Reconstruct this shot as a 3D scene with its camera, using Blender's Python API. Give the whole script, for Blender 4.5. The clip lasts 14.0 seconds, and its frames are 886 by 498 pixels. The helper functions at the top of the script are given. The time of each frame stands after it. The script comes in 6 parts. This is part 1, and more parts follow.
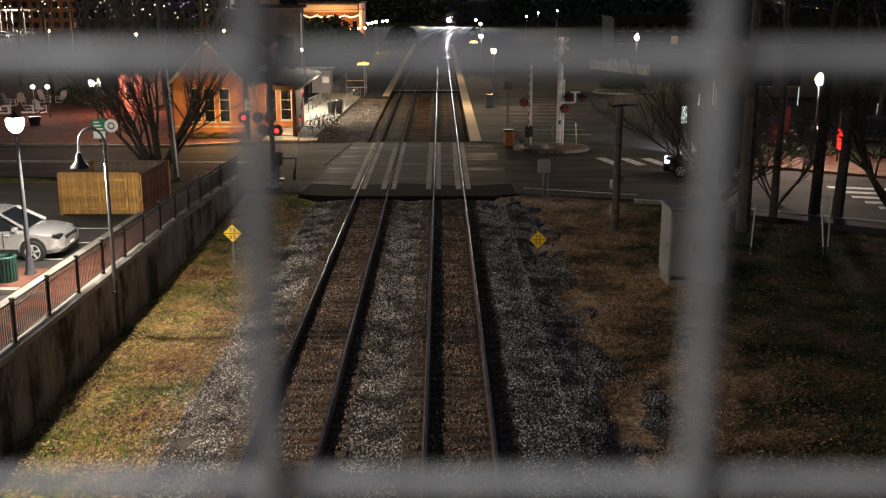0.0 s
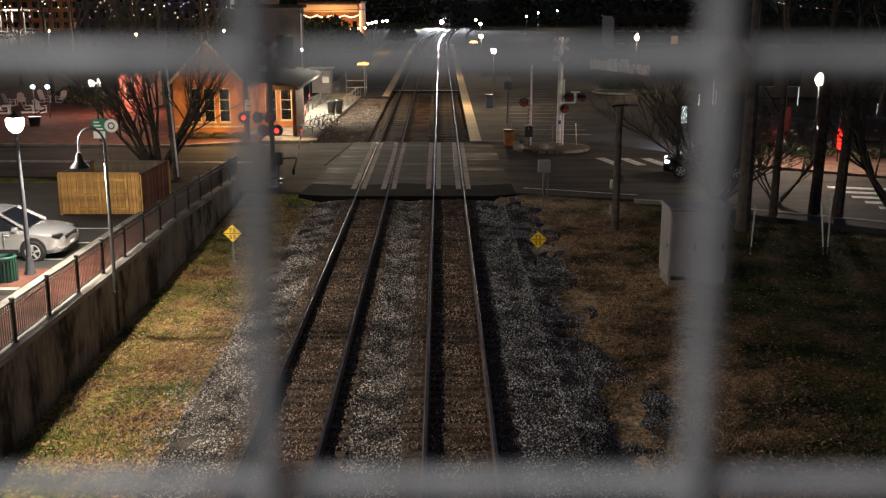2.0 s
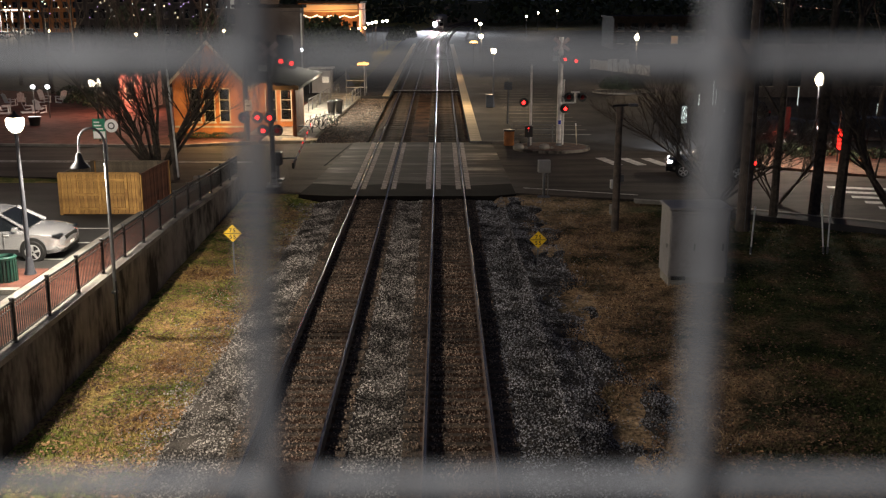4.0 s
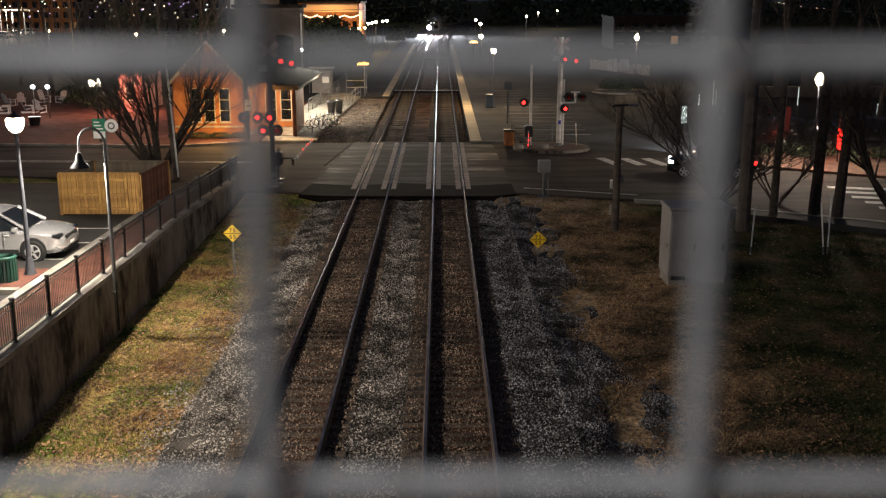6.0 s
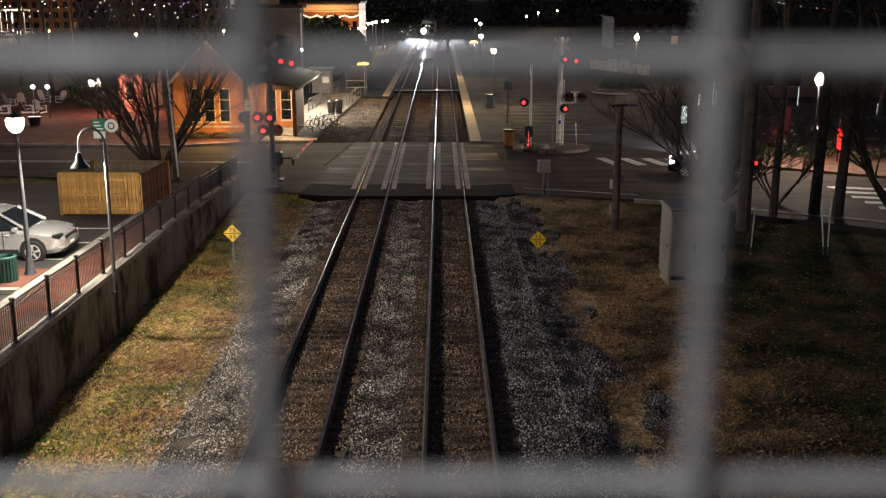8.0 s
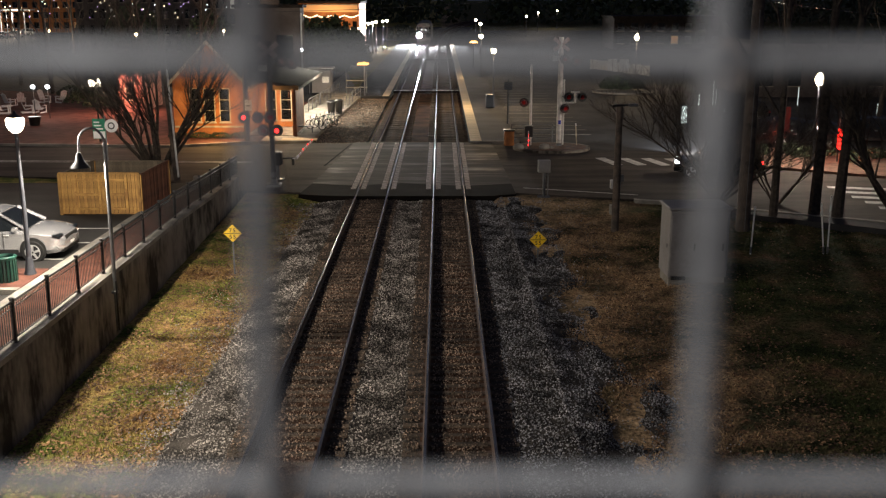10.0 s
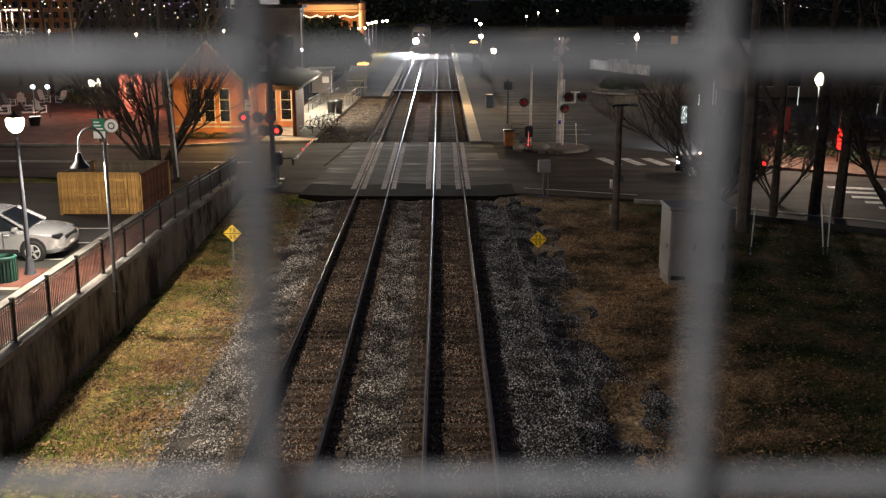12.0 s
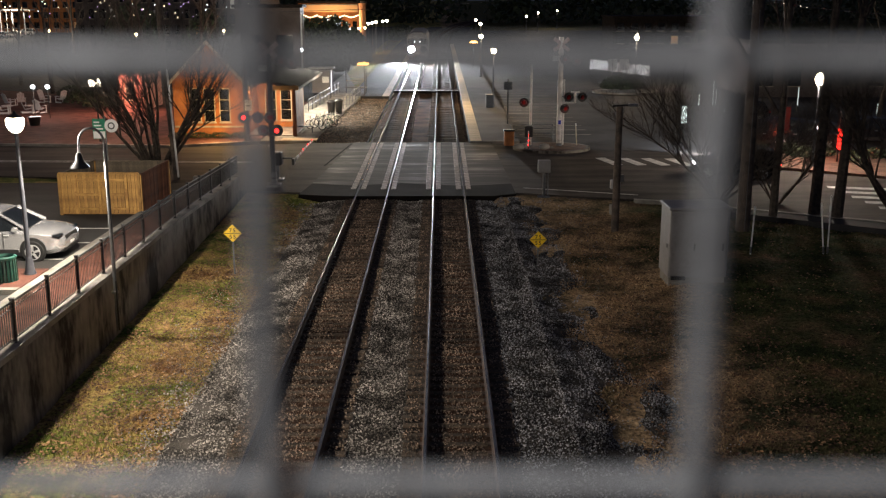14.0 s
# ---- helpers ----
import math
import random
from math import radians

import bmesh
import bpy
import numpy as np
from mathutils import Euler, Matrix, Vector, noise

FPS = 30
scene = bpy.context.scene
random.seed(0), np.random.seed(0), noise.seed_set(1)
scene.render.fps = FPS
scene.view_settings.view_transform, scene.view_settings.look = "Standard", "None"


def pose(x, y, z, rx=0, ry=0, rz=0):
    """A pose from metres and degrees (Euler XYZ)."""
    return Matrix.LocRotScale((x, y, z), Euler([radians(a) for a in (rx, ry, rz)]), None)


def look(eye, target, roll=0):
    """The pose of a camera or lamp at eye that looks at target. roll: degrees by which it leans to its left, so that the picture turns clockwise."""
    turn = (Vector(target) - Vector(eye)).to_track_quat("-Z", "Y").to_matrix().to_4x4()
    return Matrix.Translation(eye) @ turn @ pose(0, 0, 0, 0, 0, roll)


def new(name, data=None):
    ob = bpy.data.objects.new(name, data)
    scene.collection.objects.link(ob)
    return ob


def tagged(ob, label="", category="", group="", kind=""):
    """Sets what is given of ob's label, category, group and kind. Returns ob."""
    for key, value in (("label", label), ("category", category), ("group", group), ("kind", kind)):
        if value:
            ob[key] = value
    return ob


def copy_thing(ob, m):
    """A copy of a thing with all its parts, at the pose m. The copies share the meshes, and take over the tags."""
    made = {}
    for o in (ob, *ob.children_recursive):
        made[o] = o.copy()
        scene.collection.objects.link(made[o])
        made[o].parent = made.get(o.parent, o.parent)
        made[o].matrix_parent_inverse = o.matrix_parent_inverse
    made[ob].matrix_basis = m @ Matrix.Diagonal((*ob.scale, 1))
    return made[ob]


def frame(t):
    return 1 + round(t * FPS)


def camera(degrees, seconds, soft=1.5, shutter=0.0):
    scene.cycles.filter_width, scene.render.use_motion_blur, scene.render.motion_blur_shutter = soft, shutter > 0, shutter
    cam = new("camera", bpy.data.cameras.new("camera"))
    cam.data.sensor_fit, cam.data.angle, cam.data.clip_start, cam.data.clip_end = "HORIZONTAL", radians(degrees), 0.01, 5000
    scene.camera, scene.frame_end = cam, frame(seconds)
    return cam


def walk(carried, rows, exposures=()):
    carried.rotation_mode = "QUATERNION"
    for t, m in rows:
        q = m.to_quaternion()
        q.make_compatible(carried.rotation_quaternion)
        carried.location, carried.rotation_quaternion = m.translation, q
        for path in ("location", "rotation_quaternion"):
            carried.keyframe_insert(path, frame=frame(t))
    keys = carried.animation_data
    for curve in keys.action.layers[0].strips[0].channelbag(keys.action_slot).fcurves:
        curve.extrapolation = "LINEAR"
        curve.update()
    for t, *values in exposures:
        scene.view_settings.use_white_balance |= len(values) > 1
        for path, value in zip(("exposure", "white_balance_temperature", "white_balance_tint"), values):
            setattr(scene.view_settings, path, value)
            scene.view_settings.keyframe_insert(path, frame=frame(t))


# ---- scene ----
cam = camera(47.4, 14.0, soft=1.25)
cam.data.dof.use_dof = True
cam.data.dof.focus_distance = 48.0
cam.data.dof.aperture_fstop = 8.6
EYE = (0.0, 0.0, 9.29)
VIEW = pose(*EYE, 76.0, 0, -0.16)
walk(cam, [(0, VIEW), (14, VIEW)], exposures=[(0, 0.08), (14, 0.08)])

# ---- light of the night sky ----
world = bpy.data.worlds.new("night")
scene.world = world
world.use_nodes = True
world.node_tree.nodes["Background"].inputs[0].default_value = (0.44, 0.50, 0.80, 1)
world.node_tree.nodes["Background"].inputs[1].default_value = 0.069


def lamp(x, y, z, watts, colour=(1.0, 0.78, 0.52), size=0.15):
    d = bpy.data.lights.new("lamp_light", "POINT")
    d.energy, d.color, d.shadow_soft_size = watts, colour, size
    ob = new("lamp_light", d)
    ob.location = (x, y, z)
    return ob


def spot(x, y, z, target, watts, degrees, colour=(1.0, 0.8, 0.55), size=0.1):
    d = bpy.data.lights.new("spot_light", "SPOT")
    d.energy, d.color, d.shadow_soft_size = watts, colour, size
    d.spot_size, d.spot_blend = radians(degrees), 0.6
    ob = new("spot_light", d)
    ob.matrix_basis = look((x, y, z), target)
    return ob


WARM = (1.0, 0.76, 0.48)
COOL = (0.92, 0.95, 1.0)
KEY_LAMP = (-11.9, 28.3, 5.75)
lamp(*KEY_LAMP, 1600, (1.0, 0.90, 0.77), 0.22)            # lantern beside the railing
lamp(-10.16, 28.25, 4.605, 2000, (1.0, 0.88, 0.71), 0.10)   # under the bell shade of the gooseneck lamp
lamp(-10.0, 14.5, 4.65, 4400, (1.0, 0.88, 0.71), 0.10)     # assumed next gooseneck lamp along the wall, out of view
lamp(-19.6, 42.0, 6.5, 800, (1.0, 0.86, 0.68), 0.2)       # added unseen light from the west, brightens sign and road
lamp(-12.2, 69.2, 2.6, 320, (1.0, 0.58, 0.22), 0.1)       # station porch
lamp(-14.6, 65.6, 1.9, 560, (1.0, 0.60, 0.24), 0.15)     # added orange light on the gable wall, its source unseen
lamp(-10.2, 85.0, 4.3, 3000, (1.0, 0.90, 0.70), 0.2)      # added light on the walkway beyond the porch, no fixture
lamp(-9.0, 79.0, 3.1, 1900, (1.0, 0.88, 0.66), 0.2)       # added light on the forecourt, no fixture
lamp(-11.0, 69.8, 2.85, 800, (1.0, 0.84, 0.60), 0.2)        # added under the porch roof to brighten the forecourt
lamp(20.5, 55.7, 4.85, 2700, (1.0, 0.88, 0.70), 0.2)
lamp(-1.3, -1.1, 11.6, 270, (1.0, 0.98, 0.95), 0.3)         # footbridge light above the walkway


# ---- materials ----
def mat(name, col, rough=0.7, metal=0.0, col2=None, scale=3.0, fine=60.0, bump=0.3, emit=0.0, vary=0.0, glow=None, depth=0.01, island=False, spec=0.5, squash=None, mid=None):
    m = bpy.data.materials.new(name)
    m.use_nodes = True
    nt = m.node_tree
    b = nt.nodes["Principled BSDF"]
    b.inputs["Roughness"].default_value, b.inputs["Metallic"].default_value = rough, metal
    b.inputs["Specular IOR Level"].default_value = spec
    if emit:
        b.inputs["Base Color"].default_value = (*col, 1)
        b.inputs["Emission Color"].default_value = (*(glow or col), 1)
        b.inputs["Emission Strength"].default_value = emit
        return m
    col2 = col2 or tuple(c * 0.62 for c in col)
    tc = nt.nodes.new("ShaderNodeTexCoord")
    n1 = nt.nodes.new("ShaderNodeTexNoise")
    n1.inputs["Scale"].default_value, n1.inputs["Detail"].default_value = scale, 5
    n2 = nt.nodes.new("ShaderNodeTexNoise")
    n2.inputs["Scale"].default_value, n2.inputs["Detail"].default_value = fine, 3
    place = tc.outputs["Object"]
    if squash:
        mp = nt.nodes.new("ShaderNodeMapping")
        mp.inputs["Scale"].default_value = squash
        nt.links.new(place, mp.inputs["Vector"])
        place = mp.outputs["Vector"]
    nt.links.new(place, n1.inputs["Vector"])
    nt.links.new(place, n2.inputs["Vector"])
    add = nt.nodes.new("ShaderNodeMath")
    add.operation = "MULTIPLY_ADD"
    add.inputs[1].default_value = 0.45
    nt.links.new(n2.outputs["Fac"], add.inputs[0])
    nt.links.new(n1.outputs["Fac"], add.inputs[2])
    ramp = nt.nodes.new("ShaderNodeValToRGB")
    ramp.color_ramp.elements[0].position, ramp.color_ramp.elements[1].position = 0.58, 0.88
    ramp.color_ramp.elements[0].color, ramp.color_ramp.elements[1].color = (*col2, 1), (*col, 1)
    if mid:
        e = ramp.color_ramp.elements.new(0.72)
        e.color = (*mid, 1)
    nt.links.new(add.outputs[0], ramp.inputs[0])
    out = ramp.outputs[0]
    if vary or island:
        src = nt.nodes.new("ShaderNodeNewGeometry" if island else "ShaderNodeObjectInfo")
        mr = nt.nodes.new("ShaderNodeMapRange")
        mr.inputs["To Min"].default_value, mr.inputs["To Max"].default_value = 1 - vary, 1 + vary
        nt.links.new(src.outputs["Random Per Island" if island else "Random"], mr.inputs["Value"])
        mul = nt.nodes.new("ShaderNodeVectorMath")
        mul.operation = "SCALE"
        nt.links.new(out, mul.inputs[0])
        nt.links.new(mr.outputs[0], mul.inputs["Scale"])
        out = mul.outputs[0]
    nt.links.new(out, b.inputs["Base Color"])
    if bump:
        bp = nt.nodes.new("ShaderNodeBump")
        bp.inputs["Strength"].default_value, bp.inputs["Distance"].default_value = bump, depth
        nt.links.new(n2.outputs["Fac"], bp.inputs["Height"])
        nt.links.new(bp.outputs[0], b.inputs["Normal"])
    return m


def turf(name, gain, island):
    """Winter grass: mossy green, straw and rust-brown patches; the strip east of the tracks is browner, and darker
    green beyond it.
    """
    m = mat(name, (1, 1, 1), 0.95, bump=0.8, depth=0.05, fine=14, spec=0.05)
    nt = m.node_tree
    b = nt.nodes["Principled BSDF"]
    tc = nt.nodes.new("ShaderNodeTexCoord")

    def noise_node(scale, detail, rough):
        n = nt.nodes.new("ShaderNodeTexNoise")
        n.inputs["Scale"].default_value, n.inputs["Detail"].default_value, n.inputs["Roughness"].default_value = scale, detail, rough
        nt.links.new(tc.outputs["Object"], n.inputs["Vector"])
        return n.outputs["Fac"]

    def ramp_node(src, stops):
        r = nt.nodes.new("ShaderNodeValToRGB")
        els = r.color_ramp.elements
        for k, (p, c) in enumerate(stops):
            e = els[k] if k < 2 else els.new(p)
            e.position, e.color = p, (*[v * gain for v in c], 1)
        nt.links.new(src, r.inputs[0])
        return r.outputs[0]

    def mixed(fac, a, c, mode="MIX"):
        x = nt.nodes.new("ShaderNodeMixRGB")
        x.blend_type = mode
        if isinstance(fac, float):
            x.inputs[0].default_value = fac
        else:
            nt.links.new(fac, x.inputs[0])
        nt.links.new(a, x.inputs[1])
        nt.links.new(c, x.inputs[2])
        return x.outputs[0]

    patch = noise_node(0.5, 8, 0.64)
    straw = ramp_node(patch, ((0.36, (0.06, 0.09, 0.022)), (0.66, (0.18, 0.10, 0.05)), (0.45, (0.18, 0.19, 0.052)), (0.505, (0.31, 0.255, 0.085)), (0.57, (0.38, 0.255, 0.105))))
    rust = ramp_node(patch, ((0.38, (0.06, 0.058, 0.032)), (0.64, (0.52, 0.37, 0.215)), (0.46, (0.21, 0.15, 0.085)), (0.55, (0.40, 0.27, 0.155))))
    dark_green = ramp_node(patch, ((0.38, (0.035, 0.045, 0.018)), (0.66, (0.20, 0.12, 0.065)), (0.46, (0.065, 0.072, 0.028)), (0.55, (0.115, 0.095, 0.042))))
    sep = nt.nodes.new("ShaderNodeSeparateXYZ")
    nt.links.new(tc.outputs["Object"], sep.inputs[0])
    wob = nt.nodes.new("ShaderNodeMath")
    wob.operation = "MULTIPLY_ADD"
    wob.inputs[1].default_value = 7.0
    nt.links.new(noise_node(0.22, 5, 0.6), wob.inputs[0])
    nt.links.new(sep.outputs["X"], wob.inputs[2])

    def edge(a, c):
        r = nt.nodes.new("ShaderNodeMapRange")
        r.interpolation_type = "SMOOTHSTEP"
        r.inputs["From Min"].default_value, r.inputs["From Max"].default_value = a, c
        nt.links.new(wob.outputs[0], r.inputs["Value"])
        return r.outputs[0]

    col = mixed(edge(3.0, 5.0), straw, rust)
    col = mixed(edge(9.8, 14.0), col, dark_green)
    spots = nt.nodes.new("ShaderNodeMapRange")
    spots.inputs["From Min"].default_value, spots.inputs["From Max"].default_value = 0.36, 0.62
    spots.inputs["To Min"].default_value, spots.inputs["To Max"].default_value = 0.35, 1.45
    nt.links.new(noise_node(9.0, 4, 0.7), spots.inputs["Value"])
    src = spots.outputs[0]
    if island:
        gi = nt.nodes.new("ShaderNodeNewGeometry")
        mr = nt.nodes.new("ShaderNodeMapRange")
        mr.inputs["To Min"].default_value, mr.inputs["To Max"].default_value = 0.5, 1.5
        nt.links.new(gi.outputs["Random Per Island"], mr.inputs["Value"])
        src = mr.outputs[0]
    sc = nt.nodes.new("ShaderNodeVectorMath")
    sc.operation = "SCALE"
    nt.links.new(col, sc.inputs[0])
    nt.links.new(src, sc.inputs["Scale"])
    nt.links.new(sc.outputs[0], b.inputs["Base Color"])
    return m


M = dict(
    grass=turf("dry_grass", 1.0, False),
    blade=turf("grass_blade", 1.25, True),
    leaf=mat("fallen_leaf", (0.34, 0.20, 0.10), 0.8, col2=(0.11, 0.055, 0.028), scale=1.5, fine=4, bump=0, vary=0.7, island=True),
    ballast=mat("ballast", (0.105, 0.093, 0.083), 0.95, spec=0.05, col2=(0.022, 0.020, 0.019), scale=1.1, fine=17, bump=1.0, depth=0.06),
    rusty=mat("rusty_ballast", (0.10, 0.055, 0.036), 0.95, spec=0.03, col2=(0.028, 0.02, 0.016), scale=0.6, fine=14, bump=0.8, depth=0.05),
    stone=mat("crushed_stone", (0.46, 0.42, 0.385), 0.6, col2=(0.075, 0.063, 0.054), scale=1.1, fine=11, bump=0, vary=0.9, island=True),
    # Darker copy of the stone, with the east shoulder's shade in its colour.
    shadestone=mat("shaded_stone", (0.33, 0.325, 0.34), 0.55, col2=(0.035, 0.034, 0.038), scale=1.1, fine=11, bump=0, vary=0.95, island=True),
    # Pink tint puts the red flasher light into the bare blades' colour.
    crossbuck=mat("red_lit_crossbuck", (0.42, 0.32, 0.31), 0.6, col2=(0.25, 0.17, 0.17), scale=4, fine=30, bump=0.05),
    brownstone=mat("stained_stone", (0.31, 0.22, 0.16), 0.7, col2=(0.05, 0.034, 0.025), scale=1.3, fine=11, bump=0, vary=0.85, island=True),
    tie=mat("tie_timber", (0.085, 0.058, 0.038), 0.9, col2=(0.025, 0.019, 0.014), scale=3, fine=26, bump=0.6, vary=0.35),
    rail=mat("rail_steel", (0.085, 0.05, 0.036), 0.75, 0.1, col2=(0.035, 0.022, 0.017), scale=4, fine=40, bump=0.2),
    railtop=mat("polished_rail_head", (0.40, 0.38, 0.365), 0.19, 1.0, col2=(0.22, 0.20, 0.19), scale=1.5, fine=20, bump=0.05),
    asphalt=mat("asphalt", (0.060, 0.058, 0.056), 0.85, spec=0.12, col2=(0.035, 0.034, 0.033), scale=0.35, fine=45, bump=0.35),
    asphalt2=mat("worn_asphalt", (0.058, 0.056, 0.056), 0.85, spec=0.12, col2=(0.024, 0.023, 0.024), scale=0.3, fine=30, bump=0.4),
    roadtop=mat("traffic_worn_asphalt", (0.072, 0.060, 0.053), 0.85, spec=0.12, col2=(0.030, 0.025, 0.022), scale=0.9, fine=16, bump=0.35, squash=(0.2, 1, 1)),
    tyretrack=mat("streaked_asphalt", (0.046, 0.035, 0.029), 0.78, spec=0.4, col2=(0.014, 0.011, 0.010), scale=1.1, fine=9, bump=0.4, squash=(0.13, 1, 1)),
    patch=mat("fresh_asphalt", (0.013, 0.011, 0.010), 0.9, spec=0.05, col2=(0.006, 0.005, 0.005), scale=0.5, fine=18, bump=0.6),
    paint=mat("road_paint", (0.62, 0.60, 0.57), 0.7, col2=(0.30, 0.29, 0.28), scale=2.5, fine=25, bump=0.1),
    concrete=mat("concrete", (0.33, 0.31, 0.275), 0.85, spec=0.2, col2=(0.18, 0.165, 0.145), scale=0.9, fine=25, bump=0.3),
    panel=mat("crossing_panel", (0.37, 0.285, 0.25), 0.6, col2=(0.11, 0.08, 0.07), scale=3.2, fine=20, bump=0.4, vary=0.28),
    wall=mat("stained_concrete", (0.26, 0.238, 0.21), 0.9, col2=(0.04, 0.035, 0.031), mid=(0.165, 0.148, 0.13), scale=0.75, fine=4.5, bump=0.35, squash=(1, 1, 0.5), spec=0.1),
    blackmetal=mat("black_painted_metal", (0.02, 0.02, 0.022), 0.45, 0.2, bump=0.05),
    cabinetgrey=mat("weathered_cabinet_paint", (0.27, 0.26, 0.265), 0.55, 0.1, col2=(0.21, 0.20, 0.20), scale=1.2, fine=10, bump=0.05),
    lampiron=mat("blue_grey_iron", (0.085, 0.09, 0.11), 0.45, 0.3, scale=3, fine=20, bump=0.1),
    signwhite=mat("reflective_white", (0.88, 0.88, 0.86), 0.5, col2=(0.8, 0.8, 0.78), bump=0),
    greymetal=mat("galvanised_steel", (0.20, 0.205, 0.22), 0.5, 0.75, scale=4, bump=0.05),
    mastwhite=mat("aluminium_mast", (0.80, 0.77, 0.75), 0.55, 0.2, scale=3, bump=0.05),
    wire=mat("fence_wire", (0.42, 0.42, 0.43), 0.55, 0.35, scale=60, fine=300, bump=0.05),
    silver=mat("silver_cabinet", (0.50, 0.51, 0.54), 0.5, 0.4, scale=1.5, fine=12, bump=0.05),
    yellow=mat("yellow_tactile", (0.70, 0.57, 0.38), 0.8, col2=(0.46, 0.35, 0.19), scale=1.2, fine=18, bump=0.3, vary=0.12),
    signyellow=mat("sign_yellow", (0.90, 0.60, 0.02), 0.5, col2=(0.7, 0.42, 0.02), bump=0),
    ink=mat("sign_black", (0.012, 0.012, 0.012), 0.6, bump=0),
    white=mat("white_paint", (0.82, 0.82, 0.80), 0.6, col2=(0.62, 0.62, 0.60), scale=2, bump=0.05),
    red=mat("red_paint", (0.42, 0.03, 0.03), 0.5, col2=(0.3, 0.02, 0.02), bump=0),
    green=mat("green_paint", (0.014, 0.075, 0.055), 0.45, col2=(0.010, 0.05, 0.038), bump=0.05),
    signgreen=mat("sign_green", (0.01, 0.25, 0.14), 0.5, bump=0),
    timber=mat("fence_board", (0.46, 0.26, 0.07), 0.75, col2=(0.24, 0.12, 0.035), scale=2.5, fine=24, bump=0.3, vary=0.2),
    greyboard=mat("grey_fence_board", (0.17, 0.135, 0.095), 0.85, col2=(0.075, 0.06, 0.045), scale=2.5, fine=24, bump=0.3, vary=0.25),
    redboard=mat("red_brown_board", (0.20, 0.075, 0.035), 0.8, col2=(0.10, 0.035, 0.02), scale=2.5, fine=24, bump=0.3, vary=0.25),
    pole=mat("weathered_pole", (0.13, 0.10, 0.08), 0.9, col2=(0.05, 0.04, 0.035), scale=3, fine=30, bump=0.6),
    bark=mat("bark", (0.09, 0.07, 0.055), 0.9, col2=(0.03, 0.024, 0.02), scale=5, fine=26, bump=0.7),
    hedge=mat("evergreen_leaf", (0.06, 0.085, 0.04), 0.7, col2=(0.022, 0.034, 0.016), scale=2, fine=9, bump=0, vary=0.5, island=True),
    brickwall=mat("brick_facade", (0.52, 0.20, 0.06), 0.85, col2=(0.34, 0.12, 0.04), scale=1.5, fine=14, bump=0.3),
    brickpave=mat("brick_paving", (0.16, 0.070, 0.052), 0.85, spec=0.15, col2=(0.08, 0.033, 0.023), scale=1.3, fine=16, bump=0.4),
    roof=mat("shingle_roof", (0.036, 0.030, 0.026), 0.95, spec=0.1, scale=2, fine=14, bump=0.5),
    darkbuild=mat("dark_facade", (0.15, 0.125, 0.115), 0.9, scale=0.8, fine=6, bump=0.1),
    carsilver=mat("silver_car_paint", (0.64, 0.64, 0.655), 0.22, 0.74, col2=(0.63, 0.63, 0.64), bump=0),
    cardark=mat("dark_car_paint", (0.012, 0.013, 0.016), 0.22, 0.2, bump=0),
    carwhite=mat("white_car_paint", (0.6, 0.6, 0.6), 0.25, bump=0),
    glass=mat("tinted_glass", (0.010, 0.012, 0.014), 0.06, bump=0),
    tyre=mat("rubber", (0.010, 0.010, 0.010), 0.85, bump=0.1),
    alloy=mat("alloy_rim", (0.7, 0.7, 0.71), 0.4, 0.5, bump=0),
    mulch=mat("mulch", (0.16, 0.09, 0.06), 0.95, col2=(0.07, 0.04, 0.028), scale=2, fine=14, bump=0.8, depth=0.04),
    redbody=mat("red_car_paint", (0.08, 0.01, 0.01), 0.25, bump=0),
    g_warm=mat("lit_lantern_glass", (1.0, 0.88, 0.66), emit=14.0),
    g_small=mat("small_warm_bulb", (1.0, 0.76, 0.44), emit=9.0),
    g_amber=mat("amber_lamp", (1.0, 0.50, 0.12), emit=9.0),
    g_violet=mat("violet_bulb", (0.6, 0.35, 1.0), emit=6.0),
    g_white=mat("cool_white_lamp", (0.85, 0.92, 1.0), emit=9.0),
    g_red=mat("red_signal_lens", (1.0, 0.016, 0.014), emit=8.0),
    g_tube=mat("pale_lit_tube", (0.82, 0.95, 0.90), emit=0.7),
    g_redsoft=mat("red_neon", (1.0, 0.022, 0.014), emit=3.5),
    g_window=mat("lit_window_and_fascia", (1.0, 0.58, 0.26), emit=0.10),
    g_winwhite=mat("pale_lit_window", (0.9, 0.88, 0.80), emit=0.22),
    g_train=mat("train_headlamp", (0.88, 0.93, 1.0), emit=24000.0),
    g_marker=mat("upper_headlamp", (0.9, 0.95, 1.0), emit=5.0),
    g_head=mat("car_headlamp", (0.92, 0.95, 1.0), emit=18.0),
    offred=mat("unlit_red_lens", (0.30, 0.015, 0.015), 0.25, bump=0),
    # Swallows all light, so a ditch lamp turned away does not leak.
    trap=mat("light_trap_black", (0.0, 0.0, 0.0), 1.0, col2=(0.0, 0.0, 0.0), bump=0, spec=0.0),
    train=mat("train_front_paint", (0.05, 0.052, 0.058), 0.5, 0.3, bump=0.05),
    pink=mat("salmon_wall", (0.55, 0.25, 0.20), 0.85, bump=0.1),
    cream=mat("cream_trim", (0.60, 0.52, 0.38), 0.6, bump=0.05),
)


